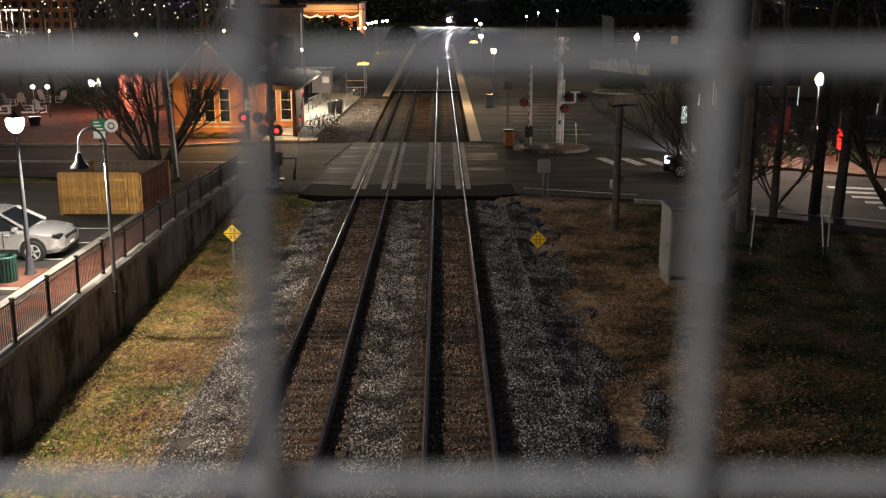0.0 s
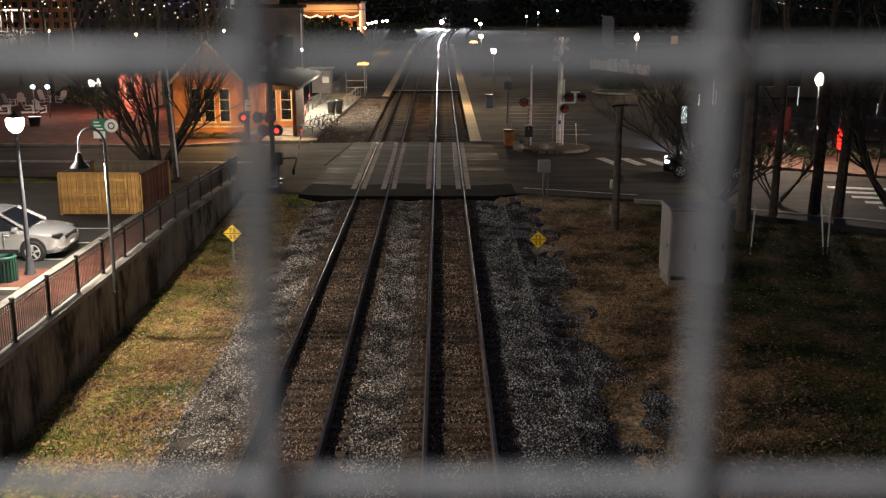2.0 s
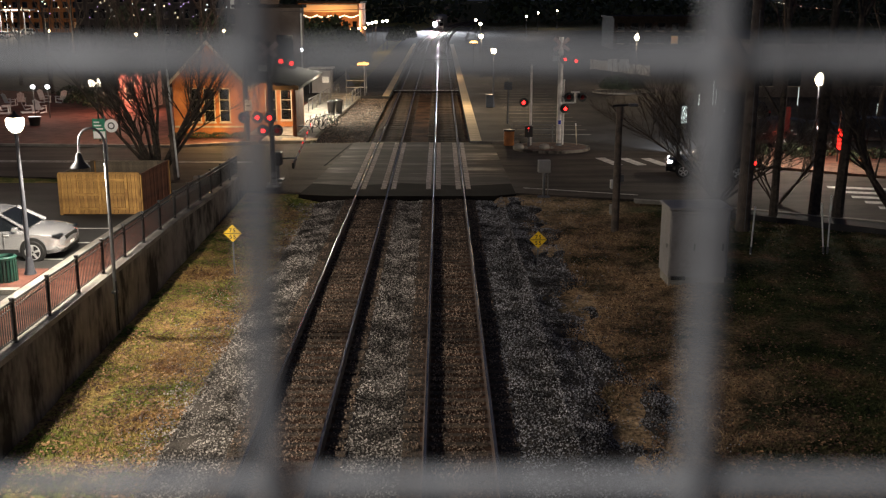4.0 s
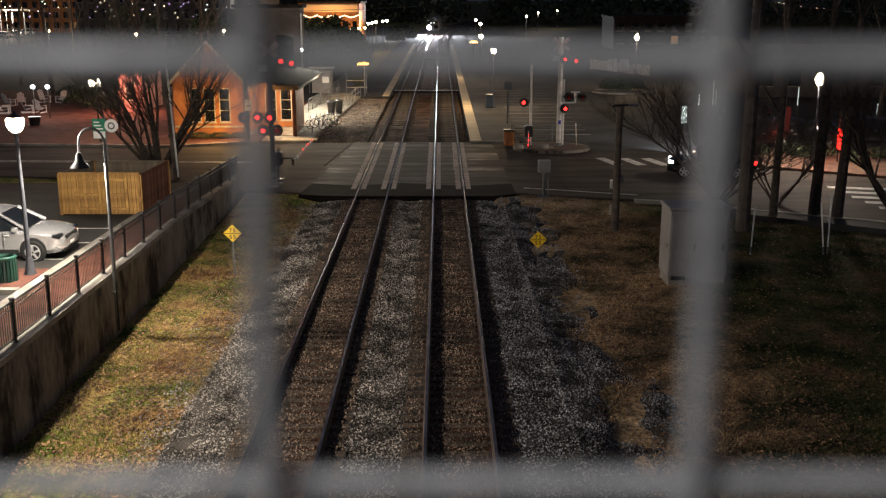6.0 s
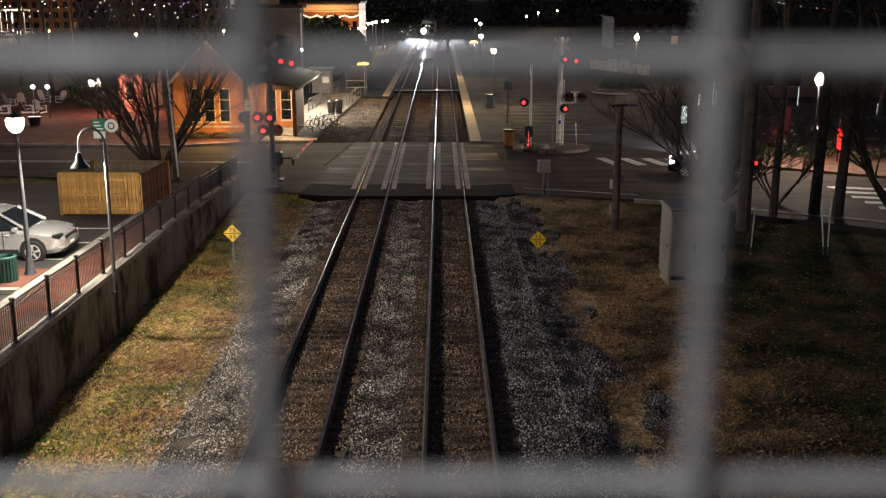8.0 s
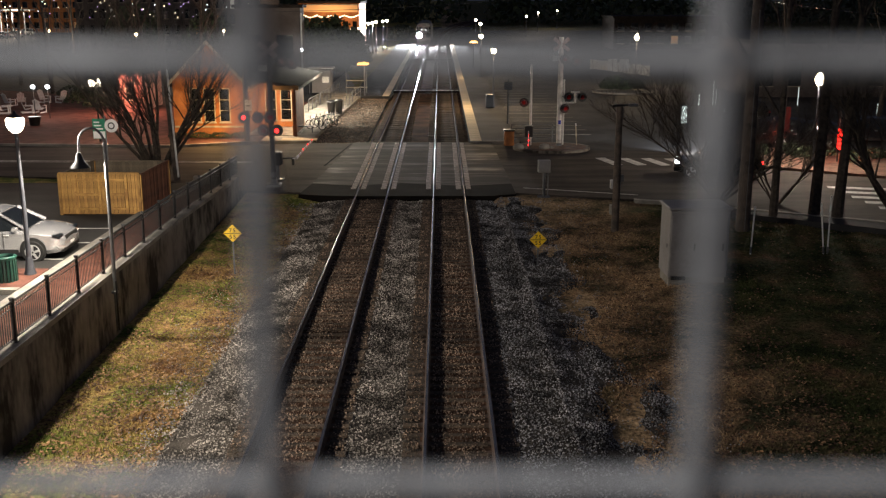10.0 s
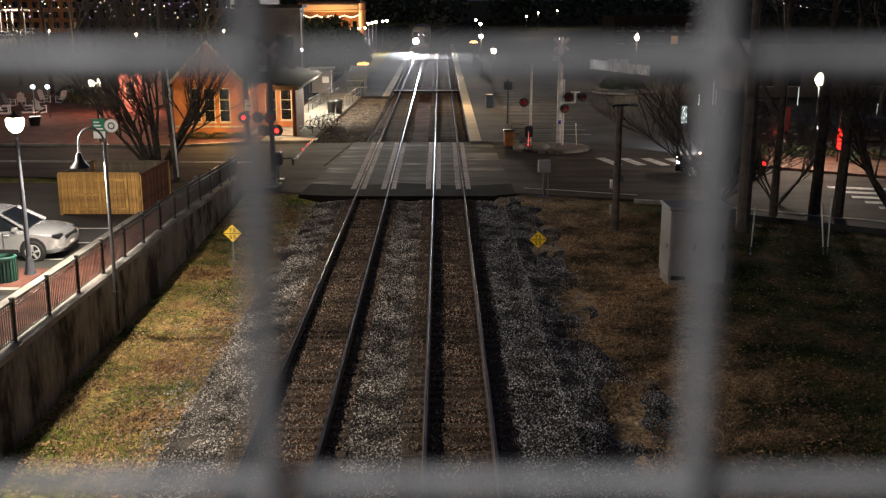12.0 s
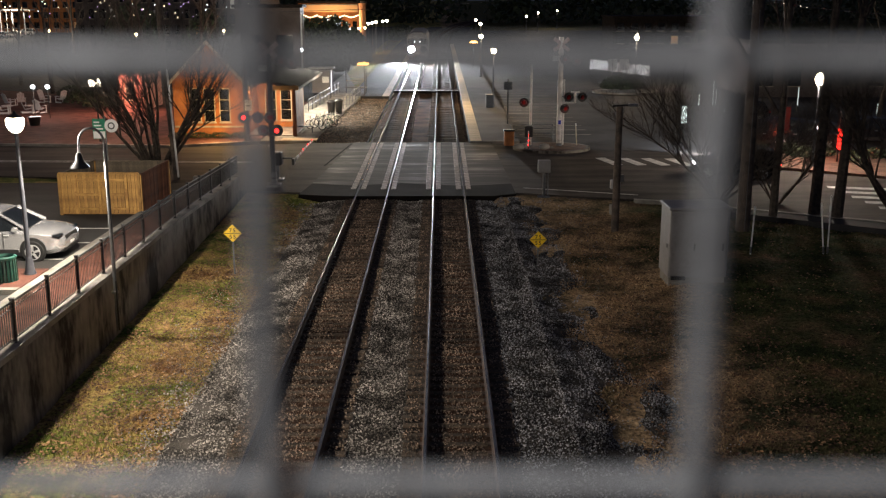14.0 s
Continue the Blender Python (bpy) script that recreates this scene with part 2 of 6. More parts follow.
def streaked_gloss(m, low, high):
    """Smoother, polished streaks where the coarse pattern of the colour is light."""
    nt = m.node_tree
    ramp = next(n for n in nt.nodes if n.type == "VALTORGB")
    mr = nt.nodes.new("ShaderNodeMapRange")
    mr.inputs["From Min"].default_value, mr.inputs["From Max"].default_value = 0.72, 0.90
    mr.inputs["To Min"].default_value, mr.inputs["To Max"].default_value = high, low
    nt.links.new(ramp.inputs[0].links[0].from_socket, mr.inputs["Value"])
    nt.links.new(mr.outputs[0], nt.nodes["Principled BSDF"].inputs["Roughness"])


streaked_gloss(M["tyretrack"], 0.56, 0.85)
streaked_gloss(M["panel"], 0.40, 0.75)


# ---- mesh building ----
class Geo:
    def __init__(self):
        self.v, self.f, self.s = [], [], []

    def add(self, vs, fs, smooth=False):
        n = len(self.v)
        self.v += [tuple(p) for p in vs]
        self.f += [tuple(i + n for i in f) for f in fs]
        self.s += [smooth] * len(fs)
        return self

    def box(self, x0, x1, y0, y1, z0, z1, b=0.0, m=None):
        if b <= 0:
            vs = [Vector((x, y, z)) for z in (z0, z1) for y in (y0, y1) for x in (x0, x1)]
            fs = [(0, 2, 3, 1), (4, 5, 7, 6), (0, 1, 5, 4), (2, 6, 7, 3), (0, 4, 6, 2), (1, 3, 7, 5)]
        else:
            bm = bmesh.new()
            bmesh.ops.create_cube(bm, size=1)
            for q in bm.verts:
                q.co = Vector(((x0 + x1) / 2 + q.co.x * (x1 - x0), (y0 + y1) / 2 + q.co.y * (y1 - y0), (z0 + z1) / 2 + q.co.z * (z1 - z0)))
            bmesh.ops.bevel(bm, geom=bm.edges[:], offset=b, segments=1, affect="EDGES")
            bm.verts.index_update()
            vs = [q.co.copy() for q in bm.verts]
            fs = [[q.index for q in f.verts] for f in bm.faces]
            bm.free()
        return self.add([m @ q for q in vs] if m else vs, fs)

    def tube(self, a, b, r0, r1=None, n=10):
        a, b = Vector(a), Vector(b)
        r1 = r0 if r1 is None else r1
        d = (b - a).normalized()
        u = d.orthogonal().normalized()
        w = d.cross(u)
        vs = []
        for p, r in ((a, r0), (b, r1)):
            vs += [p + (u * math.cos(2 * math.pi * i / n) + w * math.sin(2 * math.pi * i / n)) * r for i in range(n)]
        self.add(vs, [(i, (i + 1) % n, n + (i + 1) % n, n + i) for i in range(n)], True)
        k = len(self.v) - 2 * n
        self.f += [tuple(k + i for i in reversed(range(n))), tuple(k + n + i for i in range(n))]
        self.s += [False, False]
        return self

    def path(self, pts, r, n=8):
        """A round bar swept along pts in one piece."""
        ps = [Vector(p) for p in pts]
        vs, u = [], None
        for i, p in enumerate(ps):
            d = (ps[min(i + 1, len(ps) - 1)] - ps[max(i - 1, 0)]).normalized()
            u = d.orthogonal().normalized() if u is None else (u - d * u.dot(d)).normalized()
            w = d.cross(u)
            vs += [p + (u * math.cos(2 * math.pi * k / n) + w * math.sin(2 * math.pi * k / n)) * r for k in range(n)]
        fs = [(j * n + k, j * n + (k + 1) % n, (j + 1) * n + (k + 1) % n, (j + 1) * n + k) for j in range(len(ps) - 1) for k in range(n)]
        return self.add(vs, fs + [tuple(reversed(range(n))), tuple((len(ps) - 1) * n + k for k in range(n))], True)

    def lathe(self, prof, c=(0, 0, 0), n=16, m=None, caps=True):
        vs = [Vector((c[0] + r * math.cos(2 * math.pi * i / n), c[1] + r * math.sin(2 * math.pi * i / n), c[2] + z)) for r, z in prof for i in range(n)]
        fs = [(k * n + i, k * n + (i + 1) % n, (k + 1) * n + (i + 1) % n, (k + 1) * n + i) for k in range(len(prof) - 1) for i in range(n)]
        if caps:
            fs += [tuple(reversed(range(n))), tuple((len(prof) - 1) * n + i for i in range(n))]
        return self.add([m @ q for q in vs] if m else vs, fs, True)

    def slab(self, pts, z0, z1):
        """A flat plate with the outline pts (anticlockwise); z0 and z1 are heights or functions of x and y."""
        lo = [(x, y, z0(x, y) if callable(z0) else z0) for x, y in pts]
        hi = [(x, y, z1(x, y) if callable(z1) else z1) for x, y in pts]
        n = len(pts)
        return self.add(lo + hi, [tuple(reversed(range(n))), tuple(range(n, 2 * n))] + [(i, (i + 1) % n, n + (i + 1) % n, n + i) for i in range(n)])

    def prism(self, prof, x0, x1, b=0.0):
        """An outline in y and z drawn out along x."""
        n = len(prof)
        vs = [(x0, y, z) for y, z in prof] + [(x1, y, z) for y, z in prof]
        return self.add(vs, [tuple(range(n)), tuple(reversed(range(n, 2 * n)))] + [(i, n + i, n + (i + 1) % n, (i + 1) % n) for i in range(n)])

    def mesh(self, name, material):
        me = bpy.data.meshes.new(name)
        me.from_pydata(self.v, [], self.f)
        me.polygons.foreach_set("use_smooth", self.s)
        me.materials.append(material)
        me.update()
        if any(self.s):
            me.set_sharp_from_angle(angle=radians(38))
        return me


def part(name, geo, material, parent=None, label="", m=None):
    ob = new(name, geo if isinstance(geo, bpy.types.Mesh) else geo.mesh(name, material))
    ob.parent = parent
    if m is not None:
        ob.matrix_basis = m
    return tagged(ob, label)


def thing(name, label, category, m=None, group=""):
    ob = new(name)
    ob.empty_display_size = 0.2
    if m is not None:
        ob.matrix_basis = m
    return tagged(ob, label, category, group)


def setting(name, geo, material, label="", kind="structure"):
    return tagged(part(name, geo, material), label, "", "", kind)


# ---- plan ----
TRACKS = (-3.33, 0.425)
GAUGE = 0.753
CURVE_Y, CURVE_R = 197.0, 1600.0


def bend(y):
    """How far the line has swung to the east at y."""
    return max(0.0, y - CURVE_Y) ** 2 / (2 * CURVE_R)


def smooth(a, b, t):
    t = min(1.0, max(0.0, (t - a) / (b - a)))
    return t * t * (3 - 2 * t)


def lot(x, y):
    """Height of the car park, which falls to the road."""
    return 1.66 - 0.026 * (y - 20) if y < 38 else max(0.12, 1.19 - 0.078 * (y - 38))


def land(x, y):
    """Height of the open ground."""
    h = -0.5 + 0.38 * smooth(43, 48.5, y) + (0.07 * noise.noise((x * 0.35, y * 0.35, 0)) + 0.055 * noise.noise((x * 1.1, y * 1.0, 3))) * (1 if y < 44 else 0.1)
    if y > 64:
        h = -0.45 if x > -5.0 else -0.14
    if -7.2 < x < 2.8 and y < 48.3:
        h = min(h, -0.42)
    if x > 6:
        h += 0.25 * smooth(6, 12, x) * (1 - smooth(44, 49, y))
    return h
# ---- ground, road, pavements ----
def build_ground():
    g = Geo()
    xs = [-2500, -600, -150, -60, -30] + [-20 + 0.4 * i for i in range(114)] + [30, 60, 150, 600, 2500]
    ys = [-60, -20, 0] + [8 + 0.4 * i for i in range(150)] + [90, 140, 250, 600, 1500, 3500]
    n = len(xs)
    vs = [(x, y, land(x, y) if not (x < -9.7 and y < 52) else -0.6) for y in ys for x in xs]
    fs = [(j * n + i, j * n + i + 1, (j + 1) * n + i + 1, (j + 1) * n + i) for j in range(len(ys) - 1) for i in range(n - 1)]
    g.add(vs, fs, True)
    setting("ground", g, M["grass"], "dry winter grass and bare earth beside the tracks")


build_ground()
ROAD_NEAR = [(-90, 55.5), (-25, 54.0), (-14, 52.0), (-11, 49.6), (-7, 48.9), (3.6, 48.9), (10.8, 46.6), (19.2, 42.1), (40, 29.5), (90, 0)]
ROAD_FAR = [(120, 20), (60, 44), (30, 58.5), (14, 62.5), (9.8, 63.0), (3, 66.2), (-9, 66.2), (-17, 64.2), (-28, 64.9), (-90, 67)]
setting("road", Geo().slab(ROAD_NEAR + ROAD_FAR, -0.5, -0.03), M["roadtop"], "worn grey asphalt road over the level crossing")
setting("pavement_east", Geo().slab([(5.35, 65.8), (9.5, 63.2), (14, 62.7), (30, 58.8), (60, 44.5), (120, 21), (200, 90), (160, 300), (5.35, 300)], -0.5, -0.05), M["asphalt2"], "worn asphalt of the station car park")
setting("pavement_far", Geo().slab([(-240, 67.5), (-11.95, 67.5), (-11.95, 340), (-240, 340)], -0.5, -0.09), M["asphalt"], "dark asphalt beyond the plaza")
setting("pavement_plaza", Geo().slab([(-90, 67.3), (-28, 65.2), (-17, 64.5), (-12.0, 66.4), (-12, 92), (-90, 120)], -0.5, 0.10), M["brickpave"], "dark red brick plaza beside the road")
setting("pavement_forecourt", Geo().slab([(-11.9, 66.5), (-8.6, 66.5), (-7.6, 97), (-11.9, 130)], -0.5, 0.09), M["concrete"], "pale concrete walkway beside the station")
setting("kerb_plaza", Geo().slab([(-90, 67.0), (-28, 64.9), (-17, 64.2), (-12, 66.1), (-12, 66.4), (-17, 64.5), (-28, 65.2), (-90, 67.3)], -0.5, 0.12), M["concrete"], "pale concrete kerb")
setting("road_near_kerb", Geo().slab([(9.2, 46.75), (10.8, 46.2), (19.2, 41.7), (40, 29.0), (40, 29.35), (19.2, 42.05), (10.8, 46.55), (9.2, 47.1)], -0.5, 0.015), M["concrete"], "pale concrete kerb along the grass")
setting("verge_path", Geo().slab([(10.8, 45.3), (19.2, 40.2), (40, 27.5), (40, 29.0), (19.2, 41.7), (10.8, 46.2)], -0.5, -0.02), M["asphalt2"], "dark footpath beside the road")

# fresh asphalt between and beside the rails
setting("crossing_apron", Geo().slab([(-6.9, 48.3), (-5, 47.9), (2.6, 47.9), (3.7, 48.4), (3.65, 51.2), (1.2, 50.6), (-2.0, 51.4), (-4.4, 50.7), (-6.6, 51.3)], -0.5, -0.012), M["patch"], "dark fresh asphalt of the level crossing")
setting("crossing_roadway", Geo().slab([(-6.6, 51.3), (-4.4, 50.7), (-2.0, 51.4), (1.2, 50.6), (3.65, 51.2), (3.4, 66.5), (-5.6, 66.5)], -0.5, -0.014), M["tyretrack"], "brown tyre-streaked asphalt between the rails")


def line_mark(name, x0, y0, x1, y1, w, z, label="worn white road line", m="paint"):
    d = Vector((x1 - x0, y1 - y0, 0)).normalized()
    s = Vector((-d.y, d.x, 0)) * w / 2
    p = [Vector((x0, y0, 0)) - s, Vector((x1, y1, 0)) - s, Vector((x1, y1, 0)) + s, Vector((x0, y0, 0)) + s]
    zz = (lambda x, y: z(x, y) + 0.006) if callable(z) else z
    lo = (lambda x, y: z(x, y) - 0.004) if callable(z) else z - 0.01
    return setting(name, Geo().slab([(q.x, q.y) for q in p], lo, zz), M[m], label)


for i in range(5):
    x = 9.9 + 1.35 * i
    line_mark("crosswalk_bar", x - 0.35, 59.9 - 0.1 * i, x + 0.3, 57.3 - 0.1 * i, 0.6, -0.022, "white bar of a zebra crossing")
for i in range(7):
    x, y = 19.6 + 0.0 * i, 50.3 - 1.3 * i
    line_mark("crosswalk_bar", x + 0.55 * i * 0.2, y, x + 3.6, y - 0.9, 0.55, -0.022, "white bar of a zebra crossing")
line_mark("road_line", -80, 60.5, -11, 58.5, 0.14, -0.022)
line_mark("road_line", -80, 60.1, -11, 58.1, 0.14, -0.022)
line_mark("road_line", 4.2, 50.1, 9.6, 48.2, 0.12, -0.022)
line_mark("tar_seam", -6.6, 57.0, -5.8, 66.0, 0.12, -0.022, "thin dark tar seam", "patch")

# traffic island
isl = [(6.9 + 2.3 * math.cos(a) if math.cos(a) < 0 else 7.0 + 2.5 * math.cos(a), 63.6 + 2.1 * math.sin(a)) for a in [2 * math.pi * i / 24 for i in range(24)]]
setting("island_kerb", Geo().slab(isl, -0.4, 0.12), M["wall"], "stained kerb round the signal island")
cx, cy = 6.95, 63.6
setting("island_bed", Geo().slab([(cx + (x - cx) * 0.9, cy + (y - cy) * 0.86) for x, y in isl], 0.0, 0.135), M["mulch"], "mulch bed of the island")


# ---- tracks ----
def build_tracks():
    ys = list(range(-10, 196, 6)) + [200 + 6 * i for i in range(45)]
    for k, tx in enumerate(TRACKS):
        tr = tagged(new("track"), "steel rails spiked to dark timber ties" if k else "steel rails on dark timber ties, busy line", "railway track", "tracks")
        for side in (-GAUGE, GAUGE):
            prof = [(-0.07, -0.18), (0.07, -0.18), (0.07, -0.16), (0.012, -0.14), (0.012, -0.05), (0.036, -0.035), (0.036, -0.006), (0.03, 0.0), (-0.03, 0.0), (-0.036, -0.006), (-0.036, -0.035), (-0.012, -0.05), (-0.012, -0.14), (-0.07, -0.16)]
            g, n = Geo(), len(prof)
            vs = [(tx + side + bend(y) + p, y, z) for y in ys for p, z in prof]
            fs = [(j * n + i, j * n + (i + 1) % n, (j + 1) * n + (i + 1) % n, (j + 1) * n + i) for j in range(len(ys) - 1) for i in range(n)]
            g.add(vs, fs)
            r = part("rail", g, M["rail"], tr)
            h = Geo()
            crown = [(0.034, 0.0006), (0.018, 0.0016), (0.0, 0.0022), (-0.018, 0.0016), (-0.034, 0.0006)][::-1]
            if k and side < 0:
                crown = [(0.0365, -0.010), (0.030, 0.0004), (0.016, 0.0030), (0.0, 0.0038), (-0.016, 0.0030), (-0.030, 0.0004), (-0.0365, -0.010)][::-1]
            vs = [(tx + side + bend(y) + p, y, z) for y in ys for p, z in crown]
            c = len(crown)
            h.add(vs, [(j * c + i, j * c + i + 1, j * c + c + i + 1, j * c + c + i) for j in range(len(ys) - 1) for i in range(c - 1)], True)
            part("rail_head", h, M["railtop"], r, "bright worn rail head")
        rng = random.Random(5 + k)
        tie = Geo().box(-1.28, 1.28, -0.115, 0.115, -0.17, 0, 0.012).mesh("tie", M["tie"])
        plate = Geo().box(-0.17, 0.17, -0.09, 0.09, 0, 0.016).mesh("tie_plate", M["rail"])
        y = 10.0
        while y < 102:
            if not 48.0 < y < 66.4:
                t = part("tie", tie, None, tr, "", pose(tx + rng.uniform(-0.05, 0.05), y + rng.uniform(-0.03, 0.03), -0.185 - rng.uniform(0, 0.02), 0, 0, rng.uniform(-1, 1)))
                if y < 48:
                    for s in (-GAUGE, GAUGE):
                        part("tie_plate", plate, None, t, "", pose(s, 0, 0))
            y += 0.495
        far = Geo()
        while y < 330:
            far.box(tx + bend(y) - 1.28, tx + bend(y) + 1.28, y - 0.115, y + 0.115, -0.36, -0.185)
            y += 0.495
        tagged(part("tie_row", far, M["tie"], tr), kind="stuff")
        # concrete crossing panels, two rows to each rail
        for s in (-GAUGE, GAUGE):
            for off, w in ((-0.26, 0.27), (0.235, 0.25)):
                for i in range(7):
                    y0 = 49.4 + 2.37 * i
                    part("crossing_panel", Geo().box(-w / 2, w / 2, 0.0, 2.355, -0.18, -0.001, 0.012), M["panel"], tr, "", pose(tx + s + off, y0 + 0.3, rng.uniform(-0.008, 0.0)))


build_tracks()


def build_ballast():
    rng = np.random.default_rng(3)
    g = Geo()
    # shaped bed under both tracks, with ragged shoulders
    ys = [6 + 0.7 * i for i in range(61)]
    cols = [(-6.9, -0.80), (-6.0, -0.40), (-4.9, -0.235), (-4.2, -0.212), (-2.46, -0.212), (-2.0, -0.235), (-1.45, -0.30), (-0.95, -0.235), (-0.445, -0.212), (1.295, -0.212), (1.9, -0.235), (2.6, -0.29)]
    cols += [(3.1 + 0.3 * i, 0) for i in range(14)]
    stained = Geo()

    def shoulder(x, y):
        """Thin gravel that gives way to grass in ragged tongues."""
        lift = 0.16 * (noise.noise((x * 0.8, y * 0.3, 4)) + 0.6 * noise.noise((x * 2.2, y * 1.1, 7))) + 0.075 * (4.9 - x - 0.03 * (y - 20))
        low = land(x, y) + max(-0.15, min(lift, 0.12))
        k = smooth(2.6, 3.6, x)
        return -0.29 * (1 - k) + low * k

    vs = []
    for y in ys:
        for i, (x, z) in enumerate(cols):
            if x > 3:
                vs.append((x, y, shoulder(x, y) + 0.02 * noise.noise((x * 3, y * 2, 5))))
                continue
            e = 1.0 if i == 0 else 0.25 if i in (1, 2, 6, 10, 11) else 0.08
            vs.append((x + e * 0.8 * noise.noise((x, y * 0.5, 2)), y, z + 0.03 * noise.noise((x * 2, y, 5)) - (0.05 if i == 0 else 0) + (0.08 * noise.noise((x, y * 0.9, 11)) + 0.05 * noise.noise((x, y * 2.1, 13)) if i == 1 else 0)))
    n = len(cols)
    for geo, pick in ((g, [i for i in range(n - 1) if i not in (3, 8)]), (stained, [3, 8])):
        geo.add(vs, [(j * n + i, j * n + i + 1, (j + 1) * n + i + 1, (j + 1) * n + i) for j in range(len(ys) - 1) for i in pick], True)
    setting("ballast_middle", stained, M["rusty"], "brown oil-stained ballast between the rails")
    setting("ballast_bed", g, M["ballast"], "grey crushed stone ballast")
    far = Geo()
    ys = [66.5] + [70 + 8 * i for i in range(48)]
    vs = []
    for y in ys:
        for x, z in ((-4.75, -0.235), (1.95, -0.235)):
            vs.append((x + bend(y), y, z))
    vs = [(x, y, z - 0.01) for x, y, z in vs]
    far.add(vs, [(j * 2, j * 2 + 1, j * 2 + 3, j * 2 + 2) for j in range(len(ys) - 1)])
    setting("ballast_far", far, M["rusty"], "brown stained ballast between the platforms")
    # loose stones
    N = 165000
    y = 14 + 34 * rng.random(N) ** 1.25
    x = rng.uniform(-8.3, 7.0, N)
    cx, cz = [c[0] for c in cols], [c[1] for c in cols]
    z = np.maximum(np.interp(x, cx, cz), -0.5)
    dens = np.ones(N)
    for t in TRACKS:
        on = np.abs(x - t) < 1.25
        dens[on] = 0.68
        for s in (-GAUGE, GAUGE):
            dens[np.abs(x - t - s) < 0.14] = 0
    dens[x < -6.3] *= 0.6
    dens[x < -6.8] *= 0.30
    dens[x < -7.5] *= 0.35
    keep = rng.random(N) < dens
    x, y, z = x[keep], y[keep], z[keep]
    on = np.minimum(np.abs(x - TRACKS[0]), np.abs(x - TRACKS[1])) < 1.25
    z = z + np.where(on, 0.008 + 0.026 * rng.random(len(x)), 0.0)
    east = np.nonzero(x > 3.0)[0]
    high = np.array([shoulder(a, b) for a, b in zip(x[east].tolist(), y[east].tolist())])
    turf_z = np.array([land(a, b) for a, b in zip(x[east].tolist(), y[east].tolist())])
    z[east] = np.maximum(high, turf_z)
    west = np.nonzero(x < -6.0)[0]
    z[west] = np.maximum(z[west], [land(a, b) for a, b in zip(x[west].tolist(), y[west].tolist())]) + 0.03
    bare = np.ones(len(x), bool)
    bare[east] = (high > turf_z - 0.01) | (rng.random(len(east)) < 0.07)
    x, y, z, on = x[bare], y[bare], z[bare], on[bare]
    # coarse gravel beside the walkway
    n2 = 12000
    x2, y2 = rng.uniform(-8.5, -4.95, n2), rng.uniform(66.8, 97, n2)
    x, y = np.concatenate([x, x2]), np.concatenate([y, y2])
    z = np.concatenate([z, np.full(n2, -0.13)])
    k = len(x)
    big = np.where(np.arange(k) >= k - n2, 1.3, 1.0)[:, None, None]
    base = np.array([(1, 0, 0), (0, 1, 0), (-1, 0, 0), (0, -1, 0), (0, 0, 1), (0, 0, -1)], float)
    size = rng.uniform(0.010, 0.029, (k, 1, 1)) * big
    rot = rng.uniform(0, 6.28, k)
    pts = base[None] * size * rng.uniform(0.6, 1.4, (k, 6, 1))
    c, s = np.cos(rot)[:, None], np.sin(rot)[:, None]
    tilt = rng.uniform(-0.6, 0.6, k)[:, None]
    px, py, pz = pts[..., 0] * c - pts[..., 1] * s, pts[..., 0] * s + pts[..., 1] * c, pts[..., 2]
    px, pz = px * np.cos(tilt) + pz * np.sin(tilt), -px * np.sin(tilt) + pz * np.cos(tilt)
    v = np.stack([px + x[:, None], py + y[:, None], pz + z[:, None] + 0.012], -1).reshape(-1, 3)
    tri = np.array([(0, 1, 4), (1, 2, 4), (2, 3, 4), (3, 0, 4), (1, 0, 5), (2, 1, 5), (3, 2, 5), (0, 3, 5)])
    on = np.concatenate([on, rng.random(n2) < 0.8])
    v = v.reshape(-1, 6, 3)
    # East shoulder stones take the copy that carries the shade.
    shady = ~on & (x > 1.7)
    for pick, m, label in ((~on & ~shady, "stone", "loose grey crushed stones beside the rails"), (shady, "shadestone", "crushed stones on the east shoulder, shade put in their colour"), (on, "brownstone", "brown stained crushed stones")):
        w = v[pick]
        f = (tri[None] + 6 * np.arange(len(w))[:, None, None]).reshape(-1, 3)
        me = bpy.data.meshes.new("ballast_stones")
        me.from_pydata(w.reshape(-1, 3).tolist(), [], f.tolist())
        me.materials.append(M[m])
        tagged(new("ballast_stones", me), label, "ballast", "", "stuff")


build_ballast()


